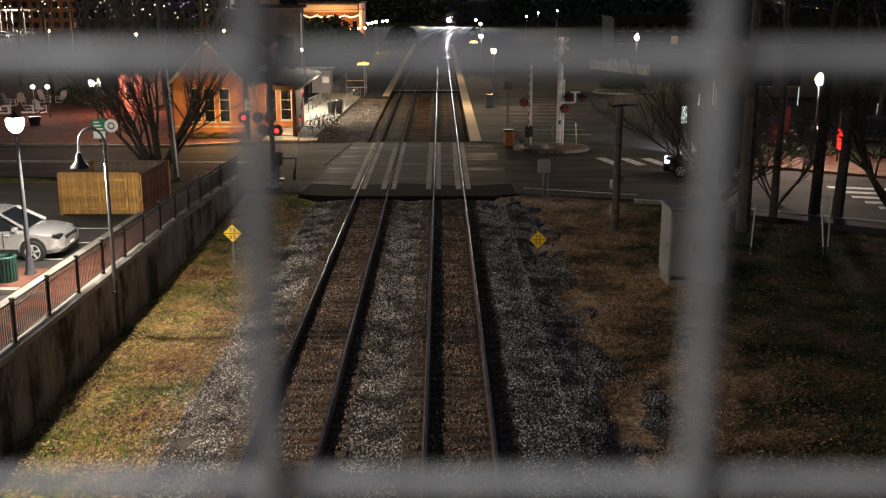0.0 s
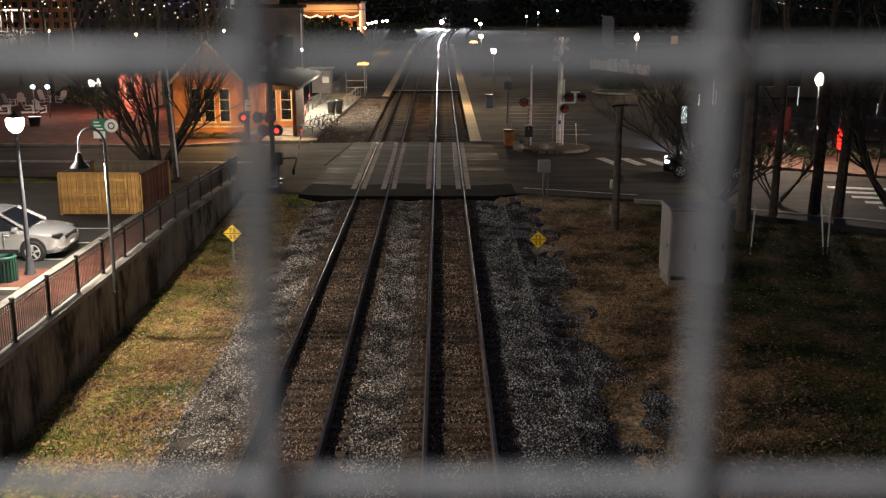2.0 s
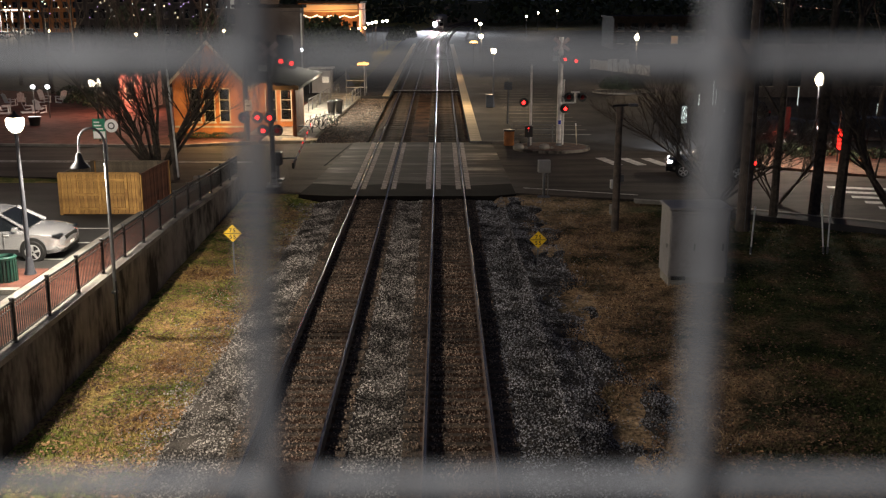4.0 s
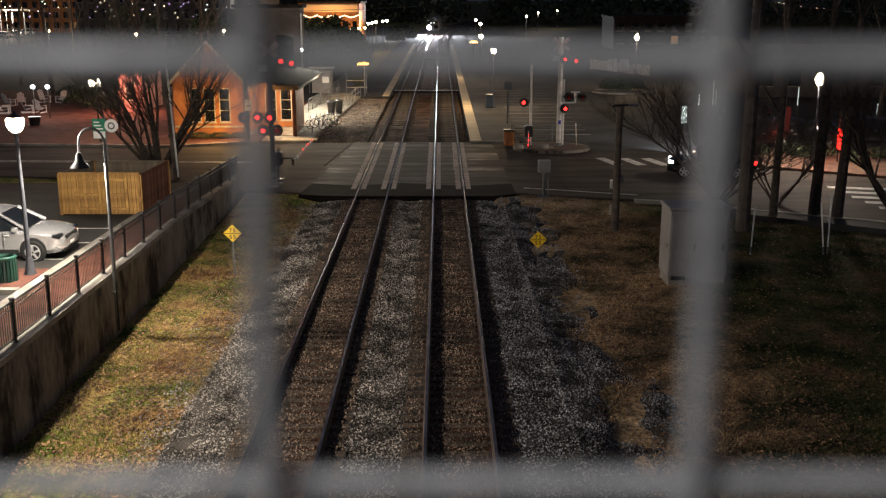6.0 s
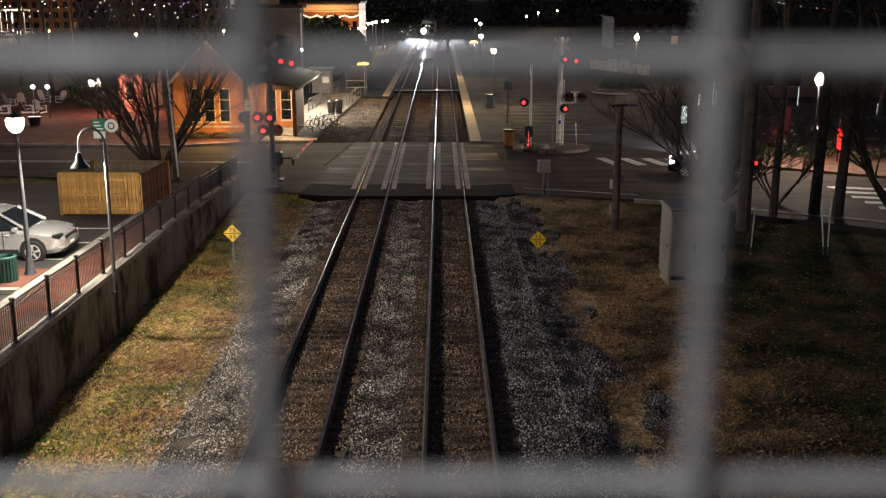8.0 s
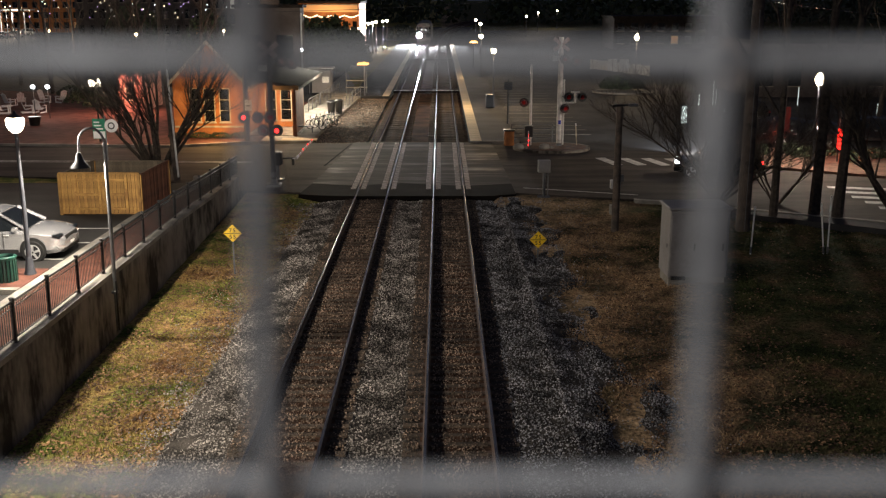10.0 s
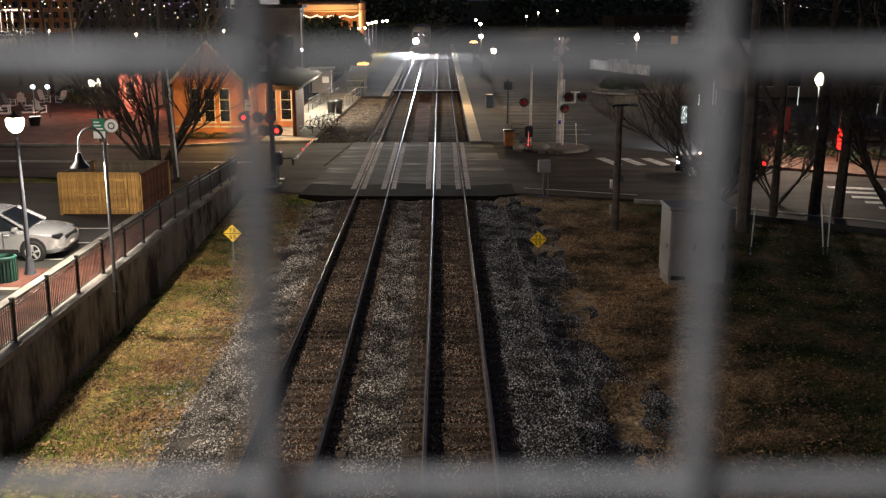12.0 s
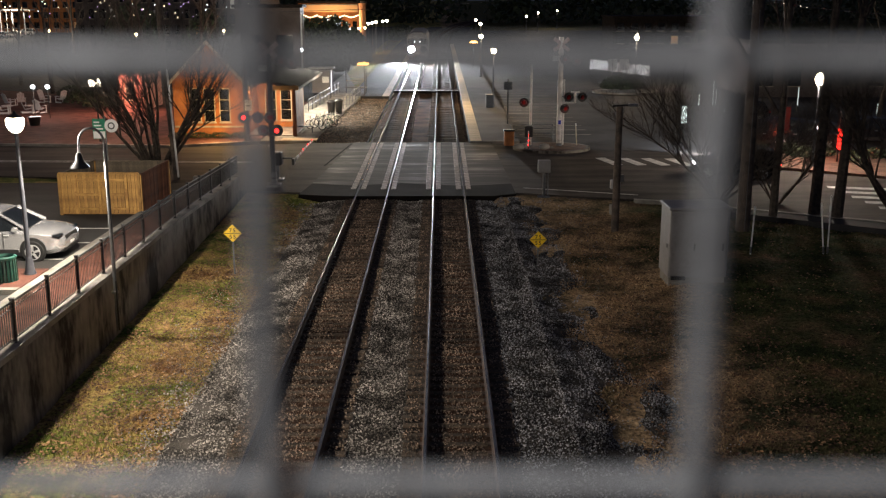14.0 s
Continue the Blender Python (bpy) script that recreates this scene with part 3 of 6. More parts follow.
def scatter_grass():
    rng = np.random.default_rng(8)
    vs, fs, lv, lf = [], [], [], []
    regions = [(-9.3, -5.9, 16, 47, 60000), (3.7, 11.0, 14, 45, 36000), (11.0, 24.0, 14, 45, 36000)]
    for x0, x1, y0, y1, count in regions:
        for _ in range(count):
            x, y = rng.uniform(x0, x1), y0 + (y1 - y0) * rng.random() ** 1.2
            nz = noise.noise((x * 0.7, y * 0.4, 9))
            if (0 < x < 5 and nz < 0.0) or (nz < -0.3 and rng.random() < 0.6):
                continue
            z = land(x, y)
            h = rng.uniform(0.015, 0.065) * (1.2 + nz) * (1 + 0.9 * max(0.0, noise.noise((x * 1.3, y * 1.1, 21)) - 0.05) * (x > 0))
            a = rng.uniform(0, 6.28)
            for q in range(2):
                a += 1.7
                dx, dy = math.cos(a) * 0.02, math.sin(a) * 0.02
                n = len(vs)
                lx, ly = rng.uniform(-0.11, 0.11, 2)
                vs += [(x - dx, y - dy, z), (x + dx, y + dy, z), (x + lx, y + ly, z + h)]
                fs.append((n, n + 1, n + 2))
            if rng.random() < (0.4 if 4.5 < x < 9.5 else 0.22 if x < 0 else 0.09):
                n = len(lv)
                c, s, r = math.cos(a) * 0.05, math.sin(a) * 0.05, rng.uniform(0.5, 1.1)
                X, Y = x + rng.uniform(-0.2, 0.2), y + rng.uniform(-0.2, 0.2)
                lv += [(X + c * r, Y + s * r, z + 0.05), (X - s * r, Y + c * r, z + 0.07), (X - c * r, Y - s * r, z + 0.05), (X + s * r, Y - c * r, z + 0.08)]
                lf.append((n, n + 1, n + 2, n + 3))
    for name, v, f, m, label in (("grass_blades", vs, fs, "blade", "short dry yellow-green winter grass"), ("fallen_leaves", lv, lf, "leaf", "scattered brown fallen leaves")):
        me = bpy.data.meshes.new(name)
        me.from_pydata(v, [], f)
        me.materials.append(M[m])
        tagged(new(name, me), label, "grass" if m == "blade" else "leaves", "", "stuff")


scatter_grass()


setting("gravel_strip", Geo().slab([(-8.55, 66.75), (-4.9, 66.75), (-4.9, 97.4), (-7.6, 97.4)], -0.5, -0.125), M["ballast"], "dull brown-grey gravel beside the walkway")


# ---- platforms ----
def build_platform(name, xa, xb, y0, y1, ztop, strip, label):
    ys = [y0 + (y1 - y0) * i / 40 for i in range(41)]
    g = Geo()
    vs = []
    for y in ys:
        for x, z in ((xa, -0.4), (xa, ztop), (xb, ztop), (xb, -0.4)):
            vs.append((x + bend(y), y, z))
    fs = [(j * 4 + i, j * 4 + i + 1, j * 4 + 5 + i, j * 4 + 4 + i) for j in range(40) for i in range(3)] + [(0, 3, 2, 1), (160, 161, 162, 163)]
    g.add(vs, fs)
    p = setting(name, g, M["asphalt2"], label)
    a, b = strip
    y = y0
    tile = Geo().box(0, b - a, 0, 1.19, -0.01, 0.012, 0.006).mesh("tactile_tile", M["yellow"])
    while y < min(y1, 210):
        part("tactile_tile", tile, None, p, "", pose(a + bend(y), y, ztop))
        y += 1.2


build_platform("platform_east", 1.98, 5.3, 66.6, 330, 0.06, (2.0, 2.75), "dark asphalt station platform with a yellow edge")
setting("platform_end", Geo().box(2.85, 5.25, 66.42, 66.585, -0.4, 0.072, 0.01), M["concrete"], "pale concrete end kerb of the platform")
build_platform("platform_west", -8.6, -4.88, 97.5, 330, 0.10, (-5.55, -4.9), "grey asphalt station platform with a yellow edge")
for y in (104.3, 160.0):
    g = Geo()
    g.box(-4.8, 1.95, y, y + 1.6, -0.2, -0.003)
    setting("platform_crossing", g, M["patch"], "boarded foot crossing between the platforms")
    for i in range(14):
        line_mark("crossing_mark", -4.7 + 0.48 * i, y + 0.1, -4.7 + 0.48 * i + 0.33, y + 0.1, 0.42, 0.006, "short white dash of the foot crossing")

# ---- retaining wall, car park ----
def wall_x(y):
    return -9.52 - 0.016 * (y - 20)


def wall_top(y):
    return lot(0, y) if y < 38 else 1.19 - 0.046 * (y - 38)


def build_wall():
    ys = [6 + 1.0 * i for i in range(44)]
    body, cope = Geo(), Geo()
    for g, a, b, lo, hi in ((body, 0.0, -0.3, None, -0.10), (cope, 0.05, -0.26, -0.10, 0.04)):
        vs = []
        for y in ys:
            x, top = wall_x(y), wall_top(y)
            z0 = -0.9 if lo is None else top + lo
            vs += [(x + a, y, z0), (x + a, y, top + hi), (x + b, y, top + hi), (x + b, y, z0)]
        n = len(ys)
        g.add(vs, [(j * 4 + i, j * 4 + 4 + i, j * 4 + 4 + (i + 1) % 4, j * 4 + (i + 1) % 4) for j in range(n - 1) for i in range(4)] + [(0, 1, 2, 3), (4 * n - 1, 4 * n - 2, 4 * n - 3, 4 * n - 4)])
    setting("wall_retaining", body, M["wall"], "stained concrete retaining wall along the tracks")
    setting("wall_coping", cope, M["concrete"], "pale concrete coping under the railing")
    end = Geo().box(-12.2, wall_x(49.5), 49.2, 49.5, -0.9, 0.72, 0.02)
    setting("wall_end", end, M["wall"], "stained concrete wall end")


build_wall()


def strip(name, xa, xb, y0, y1, dz0, dz1, material, label):
    g = Geo()
    ys = [y0 + (y1 - y0) * i / 30 for i in range(31)]
    for y, y2 in zip(ys, ys[1:]):
        g.slab([(xb(y), y), (xb(y2), y2), (xa(y2), y2), (xa(y), y)], lambda x, yy: lot(x, yy) + dz0, lambda x, yy: lot(x, yy) + dz1)
    setting(name, g, material, label)


strip("car_park", lambda y: -60.0, lambda y: -11.5, 4, 51.0, -1.2, -0.10, M["asphalt"], "dark asphalt car park")
strip("pavement_walk", lambda y: wall_x(y) - 1.55, lambda y: wall_x(y) - 0.26, 4, 49.0, -1.0, 0.02, M["brickpave"], "red brick footway along the railing")
strip("kerb_walk", lambda y: wall_x(y) - 1.92, lambda y: wall_x(y) - 1.55, 4, 49.0, -1.0, 0.04, M["concrete"], "pale concrete kerb of the car park")
for i in range(6):
    y = 23.43 + 2.47 * i
    line_mark("bay_line", -17.0, y, -11.9, y, 0.11, lambda x, yy: lot(x, yy) - 0.10, "white parking bay line")
setting("kerb_bay_island", Geo().slab([(-15.5, 26.55), (-11.6, 26.55), (-11.6, 26.8), (-15.5, 26.8)], 1.2, 1.53), M["concrete"], "pale concrete kerb of the bay")
setting("pavement_lamp_corner", Geo().slab([(-13.4, 26.8), (-11.6, 26.8), (-11.6, 28.9), (-13.4, 28.9)], 1.2, 1.50), M["brickpave"], "red brick corner under the lantern")
setting("platform_end_kerb", Geo().box(2.0, 4.7, 66.35, 66.58, -0.4, 0.075, 0.01), M["concrete"], "pale kerb at the platform end")
# ---- railing ----
def build_railing():
    step = 2.17
    post = Geo().box(-0.04, 0.04, -0.04, 0.04, 0, 1.02, 0.006).box(-0.055, 0.055, -0.055, 0.055, 1.02, 1.05, 0.008).box(-0.07, 0.07, -0.07, 0.07, 0, 0.02).mesh("post", M["blackmetal"])
    bar = Geo().box(-0.009, 0.009, -0.009, 0.009, 0.10, 0.94).mesh("baluster", M["blackmetal"])
    first = None
    for i in range(15):
        y0 = 17.53 + step * i
        y1 = y0 + step
        m = Matrix.Translation((wall_x(y0) - 0.15, y0, wall_top(y0) + 0.04)) @ pose(0, 0, 0, math.degrees(math.atan2(wall_top(y1) - wall_top(y0), step)), 0, 0.9)
        if first is None:
            first = thing("railing", "black metal railing panel on the retaining wall", "railing", m, "railing panels")
            part("post", post, None, first)
            for z, h in ((0.09, 0.03), (0.80, 0.025), (0.94, 0.045)):
                part("rail", Geo().box(-0.022, 0.022, 0.04, step - 0.04, z, z + h, 0.005), M["blackmetal"], first)
            for k in range(17):
                part("baluster", bar, None, first, "", pose(0, 0.13 + (step - 0.24) * k / 16, 0))
        else:
            copy_thing(first, m)


build_railing()


# ---- lanterns and poles ----
def lantern(x, y, z, height, label, scale=1.0, group="street lanterns", globe="g_warm", acorn=False):
    t = thing("street_lamp", label, "street lamp", pose(x, y, z), group)
    s = scale
    part("base", Geo().lathe([(0.20 * s, -0.3), (0.20 * s, 0.12), (0.15 * s, 0.2), (0.12 * s, 0.5), (0.085 * s, 0.6)], n=14), M["lampiron"], t)
    part("pole", Geo().lathe([(0.085 * s, 0.6), (0.06 * s, height - 0.75 * s), (0.09 * s, height - 0.70 * s), (0.05 * s, height - 0.66 * s)], n=12), M["lampiron"], t)
    g = part("globe", Geo().lathe([(0.13 * s, height - 0.64 * s), (0.21 * s, height - 0.56 * s), (0.285 * s, height - 0.40 * s), (0.29 * s, height - 0.24 * s), (0.25 * s, height - 0.16 * s)] + ([(0.17 * s, height), (0.07 * s, height + 0.16 * s)] if acorn else []), n=14), M[globe], t, "glowing frosted glass")
    g.visible_shadow = False
    if acorn:
        part("finial", Geo().lathe([(0.06 * s, height + 0.165 * s), (0.03 * s, height + 0.22 * s), (0.01 * s, height + 0.30 * s)], n=10), M["blackmetal"], t)
    else:
        part("cap", Geo().lathe([(0.25 * s, height - 0.155 * s), (0.16 * s, height - 0.10 * s), (0.06 * s, height - 0.04 * s), (0.02 * s, height + 0.06 * s)], n=14), M["blackmetal"], t)
    part("collar", Geo().lathe([(0.11 * s, height - 0.68 * s), (0.13 * s, height - 0.66 * s), (0.10 * s, height - 0.63 * s)], n=12), M["blackmetal"], t)
    return t


lantern(-11.9, 28.3, 1.42, 4.75, "black lantern post with glowing glass beside the railing", 0.86)


# ---- open wire mesh before the camera ----
def build_mesh_fence():
    t = thing("mesh_fence", "grey welded wire mesh guarding the footbridge", "fence", pose(0, 0.111, 0))
    w = 0.0508
    r = 0.0016
    xs = [-0.0205 + w * i for i in range(-11, 13)]
    zs = [9.2832 - 0.0513 * j for j in range(-9, 22)]
    v = Geo().tube((0, 0, zs[-1] - 0.02), (0, 0, zs[0] + 0.02), r, r, 10).mesh("upright_wire", M["wire"])
    h = Geo().tube((xs[0] - 0.02, 0, 0), (xs[-1] + 0.02, 0, 0), r, r, 10).mesh("cross_wire", M["wire"])
    for x in xs:
        part("upright_wire", v, None, t, "", pose(x, 0, 0))
    for z in zs:
        part("cross_wire", h, None, t, "", pose(0, 0.0026, z))


build_mesh_fence()
setting("footbridge_deck", Geo().box(-17, 17, -2.4, 0.09, 7.72, 7.95, 0.01).box(-17, 17, 0.09, 0.14, 7.72, 8.2), M["concrete"], "concrete deck of the footbridge")
for x in (-13.0, 13.0):
    setting("footbridge_pier", Geo().box(x - 0.5, x + 0.5, -2.0, -0.4, -0.8, 7.72, 0.03), M["concrete"], "concrete pier of the footbridge")


# ---- signals ----
def flasher_head(parent, x, y, z, turn, lit):
    """One flashing light: background disc, hood, and a lamp that turns inside its housing."""
    h = part("flasher_head", Geo().lathe([(0.30, -0.02), (0.30, 0.0), (0.16, 0.01), (0.15, 0.12), (0.05, 0.16)], n=18, m=pose(0, 0, 0, -90)), M["blackmetal"], parent, "round black signal light", pose(x, y, z, 0, 0, turn))
    hood = Geo()
    n = 12
    for i in range(n):
        a0, a1 = math.pi * (-0.1 + 1.2 * i / n), math.pi * (-0.1 + 1.2 * (i + 1) / n)
        r = 0.175
        hood.add([(r * math.cos(a0), -0.02, r * math.sin(a0)), (r * math.cos(a1), -0.02, r * math.sin(a1)), (r * math.cos(a1), -0.30, r * math.sin(a1)), (r * math.cos(a0), -0.30, r * math.sin(a0)),
                  ((r - 0.006) * math.cos(a0), -0.02, (r - 0.006) * math.sin(a0)), ((r - 0.006) * math.cos(a1), -0.02, (r - 0.006) * math.sin(a1)), ((r - 0.006) * math.cos(a1), -0.30, (r - 0.006) * math.sin(a1)), ((r - 0.006) * math.cos(a0), -0.30, (r - 0.006) * math.sin(a0))],
                 [(0, 1, 2, 3), (7, 6, 5, 4), (3, 2, 6, 7)])
    part("hood", hood, M["blackmetal"], h)
    return h


FLASH_A, FLASH_B = [], []


def flasher_lamp(head, phase):
    """The turning lamp: red lens in front, dark reflector behind."""
    g = part("lamp", Geo().lathe([(0.112, 0.004), (0.09, 0.022), (0.04, 0.03)], n=16, m=pose(0, 0, 0, 90)), M["g_red"], head, "glowing red lens", pose(0, -0.16, 0))
    part_back = Geo().lathe([(0.115, -0.012), (0.115, 0.003)], n=16, m=pose(0, 0, 0, 90))
    b = Geo()
    b.v, b.f, b.s = [tuple(v.co) for v in g.data.vertices], [tuple(p.vertices) for p in g.data.polygons], [True] * len(g.data.polygons)
    k = len(b.f)
    b.add(part_back.v, part_back.f, True)
    me = b.mesh("lamp", M["g_red"])
    me.materials.append(M["offred"])
    for i, p in enumerate(me.polygons):
        p.material_index = 1 if i >= k else 0
    g.data = me
    (FLASH_A if phase else FLASH_B).append(g)
    return g


def crossing_signal(x, y, label, heads, height, thick, mast, crossbuck):
    t = thing("crossing_signal", label, "crossing signal", pose(x, y, 0), "crossing signals")
    part("base", Geo().box(-0.35, 0.35, -0.35, 0.35, -0.3, 0.12, 0.02).lathe([(0.22, 0.12), (0.16, 0.3), (0.075, 0.5)], n=12), M["greymetal"], t)
    part("mast", Geo().tube((0, 0, 0.3), (0, 0, height), thick, thick * 0.92, 14), mast, t, "steel mast")
    if crossbuck:
        for a in (38, -38):
            part("crossbuck_blade", Geo().box(-0.6, 0.6, -0.012, 0.012, -0.115, 0.115, 0.005), M["crossbuck"], t, "crossbuck blade with red flasher light in its colour", pose(0, -0.10 - (0.03 if a > 0 else 0), height - 0.45, 0, a, 0))
        part("number_plate", Geo().box(-0.22, 0.22, -0.012, 0.012, -0.16, 0.16, 0.005), M["white"], t, "small white plate", pose(-0.3, -0.1, height - 1.3))
    part("base_collar", Geo().tube((0, 0, 0.45), (0, 0, 0.7), 0.17, 0.15, 12), M["greymetal"], t)
    for hx, hy, hz, turn, phase in heads:
        part("bracket", Geo().tube((0, 0, hz), (hx, hy, hz), 0.03, 0.03, 8), M["greymetal"], t)
        head = flasher_head(t, hx, hy, hz, turn, True)
        if phase is None:
            part("lens", Geo().lathe([(0.15, 0.0), (0.12, 0.02)], n=16, m=pose(0, -0.04, 0, 90)), M["offred"], head, "unlit red lens")
        else:
            flasher_lamp(head, phase)
    return t


def gate(x, y, label, length, sign, reach, turn=0):
    """A barrier: machine on its stand; the arm turns about the x axis, and lies along sign * y when down."""
    t = thing("crossing_gate", label, "crossing gate", pose(x, y, 0, 0, 0, turn), "crossing gates")
    part("stand", Geo().tube((0, 0, -0.2), (0, 0, 0.8), 0.09, 0.09, 12).box(-0.3, 0.3, -0.3, 0.3, -0.3, 0.02, 0.02), M["greymetal"], t)
    part("machine", Geo().box(-0.26, 0.26, -0.3, 0.3, 0.75, 1.45, 0.05), M["blackmetal"], t, "black gate machine box")
    part("shaft", Geo().tube((0, 0, 1.1), (reach, 0, 1.1), 0.045, 0.045, 10), M["greymetal"], t)
    arm = part("arm", Geo().box(reach - 0.03, reach + 0.03, 0.0, 0.5, -0.08, 0.08, 0.01), M["white"], t, "red and white striped arm", pose(0, 0, 1.1))
    n = int(length / 0.42)
    for i in range(n):
        part("stripe", Geo().box(reach - 0.028, reach + 0.028, sign * (0.5 + 0.42 * i) if sign > 0 else -(0.5 + 0.42 * (i + 1)), (0.5 + 0.42 * (i + 1)) if sign > 0 else -(0.5 + 0.42 * i), -0.055, 0.055, 0.004), M["red"] if i % 2 else M["white"], arm)
    part("counterweight", Geo().box(reach - 0.06, reach + 0.06, -1.1 * sign - 0.25, -1.1 * sign + 0.25, -0.16, 0.16, 0.02).box(reach - 0.025, reach + 0.025, min(0, -1.1 * sign), max(0, -1.1 * sign), -0.05, 0.05), M["blackmetal"], arm)
    for k in (0.35, 0.68, 0.98):
        part("arm_lamp", Geo().lathe([(0.022, 0), (0.027, 0.03), (0.02, 0.06)], n=10), M["g_red"], arm, "small red arm lamp", pose(reach, sign * (0.5 + k * (length - 0.5)), 0.06))
    return arm


crossing_signal(7.55, 64.0, "silver crossing signal mast with crossbuck and red lights", [(0.52, -0.25, 3.22, 0, None), (1.36, -0.25, 3.22, 8, None), (0.28, -0.2, 2.5, 15, 1), (0.20, -0.2, 5.55, 10, 1), (0.95, -0.2, 5.45, -14, 1)], 6.9, 0.17, M["mastwhite"], True)
crossing_signal(-8.45, 50.6, "silver crossing signal mast beside the gate", [(-0.62, -0.3, 3.5, 0, 1), (0.0, -0.35, 3.5, 0, 1), (-0.36, -0.3, 2.85, 0, 1), (0.32, -0.3, 2.85, 0, 0), (-1.3, -0.3, 3.5, 0, 0), (0.62, -0.2, 6.25, 8, 1), (1.18, -0.2, 6.15, -8, 1)], 7.2, 0.13, M["blackmetal"], True)
sig = bpy.data.objects["crossing_signal"]
part("conduit", Geo().tube((0.24, -0.04, 0.2), (0.24, -0.04, 4.3), 0.055, 0.055, 8), M["white"], sig, "white conduit on the mast")
part("cross_arm", Geo().tube((0.1, -0.1, 2.86), (0.96, -0.16, 2.86), 0.05, 0.05, 8).tube((0.94, -0.16, 2.84), (0.94, -0.16, 3.52), 0.07, 0.07, 10).tube((0.66, -0.2, 3.52), (1.22, -0.2, 3.52), 0.05, 0.05, 8), M["mastwhite"], sig, "silver arm of the paired lights")
t = thing("gate_mast", "slim silver mast beside the gate machine", "mast", pose(5.75, 64.2, 0.1))
part("shaft", Geo().tube((0, 0, -0.1), (0, 0, 5.1), 0.085, 0.07, 10), M["mastwhite"], t)
flasher_lamp(flasher_head(t, -0.45, -0.1, 2.75, -12, True), 1)
part("bracket", Geo().tube((0, 0, 2.75), (-0.45, -0.1, 2.75), 0.03, 0.03, 8), M["greymetal"], t)
part("id_plate", Geo().box(-0.09, 0.09, -0.19, -0.175, 1.5, 1.75, 0.004), mat("blue_enamel", (0.03, 0.05, 0.45), 0.5, bump=0), bpy.data.objects["crossing_signal"], "small blue plate")
ARM_EAST = gate(5.6, 63.6, "gate machine with a red and white arm on the island", 7.0, -1, -0.02, -5)
ARM_WEST = gate(-8.55, 52.6, "gate machine with a red and white arm over the road", 6.6, 1, 1.0)


def speed_sign(x, y, z, h):
    t = thing("speed_sign", "yellow diamond railway speed sign reading 75 over 55", "sign", pose(x, y, z), "speed signs")
    part("stake", Geo().box(-0.03, 0.03, -0.012, 0.012, -0.3, h, 0.004), M["greymetal"], t)
    d = 0.325
    part("plate", Geo().add([(0, -0.02, h - d), (d, -0.02, h), (0, -0.02, h + d), (-d, -0.02, h), (0, -0.034, h - d), (d, -0.034, h), (0, -0.034, h + d), (-d, -0.034, h)], [(0, 1, 2, 3), (7, 6, 5, 4), (0, 4, 5, 1), (1, 5, 6, 2), (2, 6, 7, 3), (3, 7, 4, 0)]), M["signyellow"], t, "yellow diamond plate")
    part("bar", Geo().box(-0.29, 0.29, -0.039, -0.035, h - 0.012, h + 0.012), M["ink"], t, "black dividing bar")
    for s, dx, dz in (("7", -0.068, 0.040), ("5", 0.068, 0.040), ("5", -0.068, -0.19), ("5", 0.068, -0.19)):
        c = bpy.data.curves.new("figure", "FONT")
        c.body, c.size, c.align_x, c.extrude, c.offset = s, 0.205, "CENTER", 0.002, 0.003
        c.materials.append(M["ink"])
        ob = new("figure", c)
        ob.parent, ob.matrix_basis = t, pose(dx, -0.038, h + dz, 90)
        tagged(ob, "black figure")


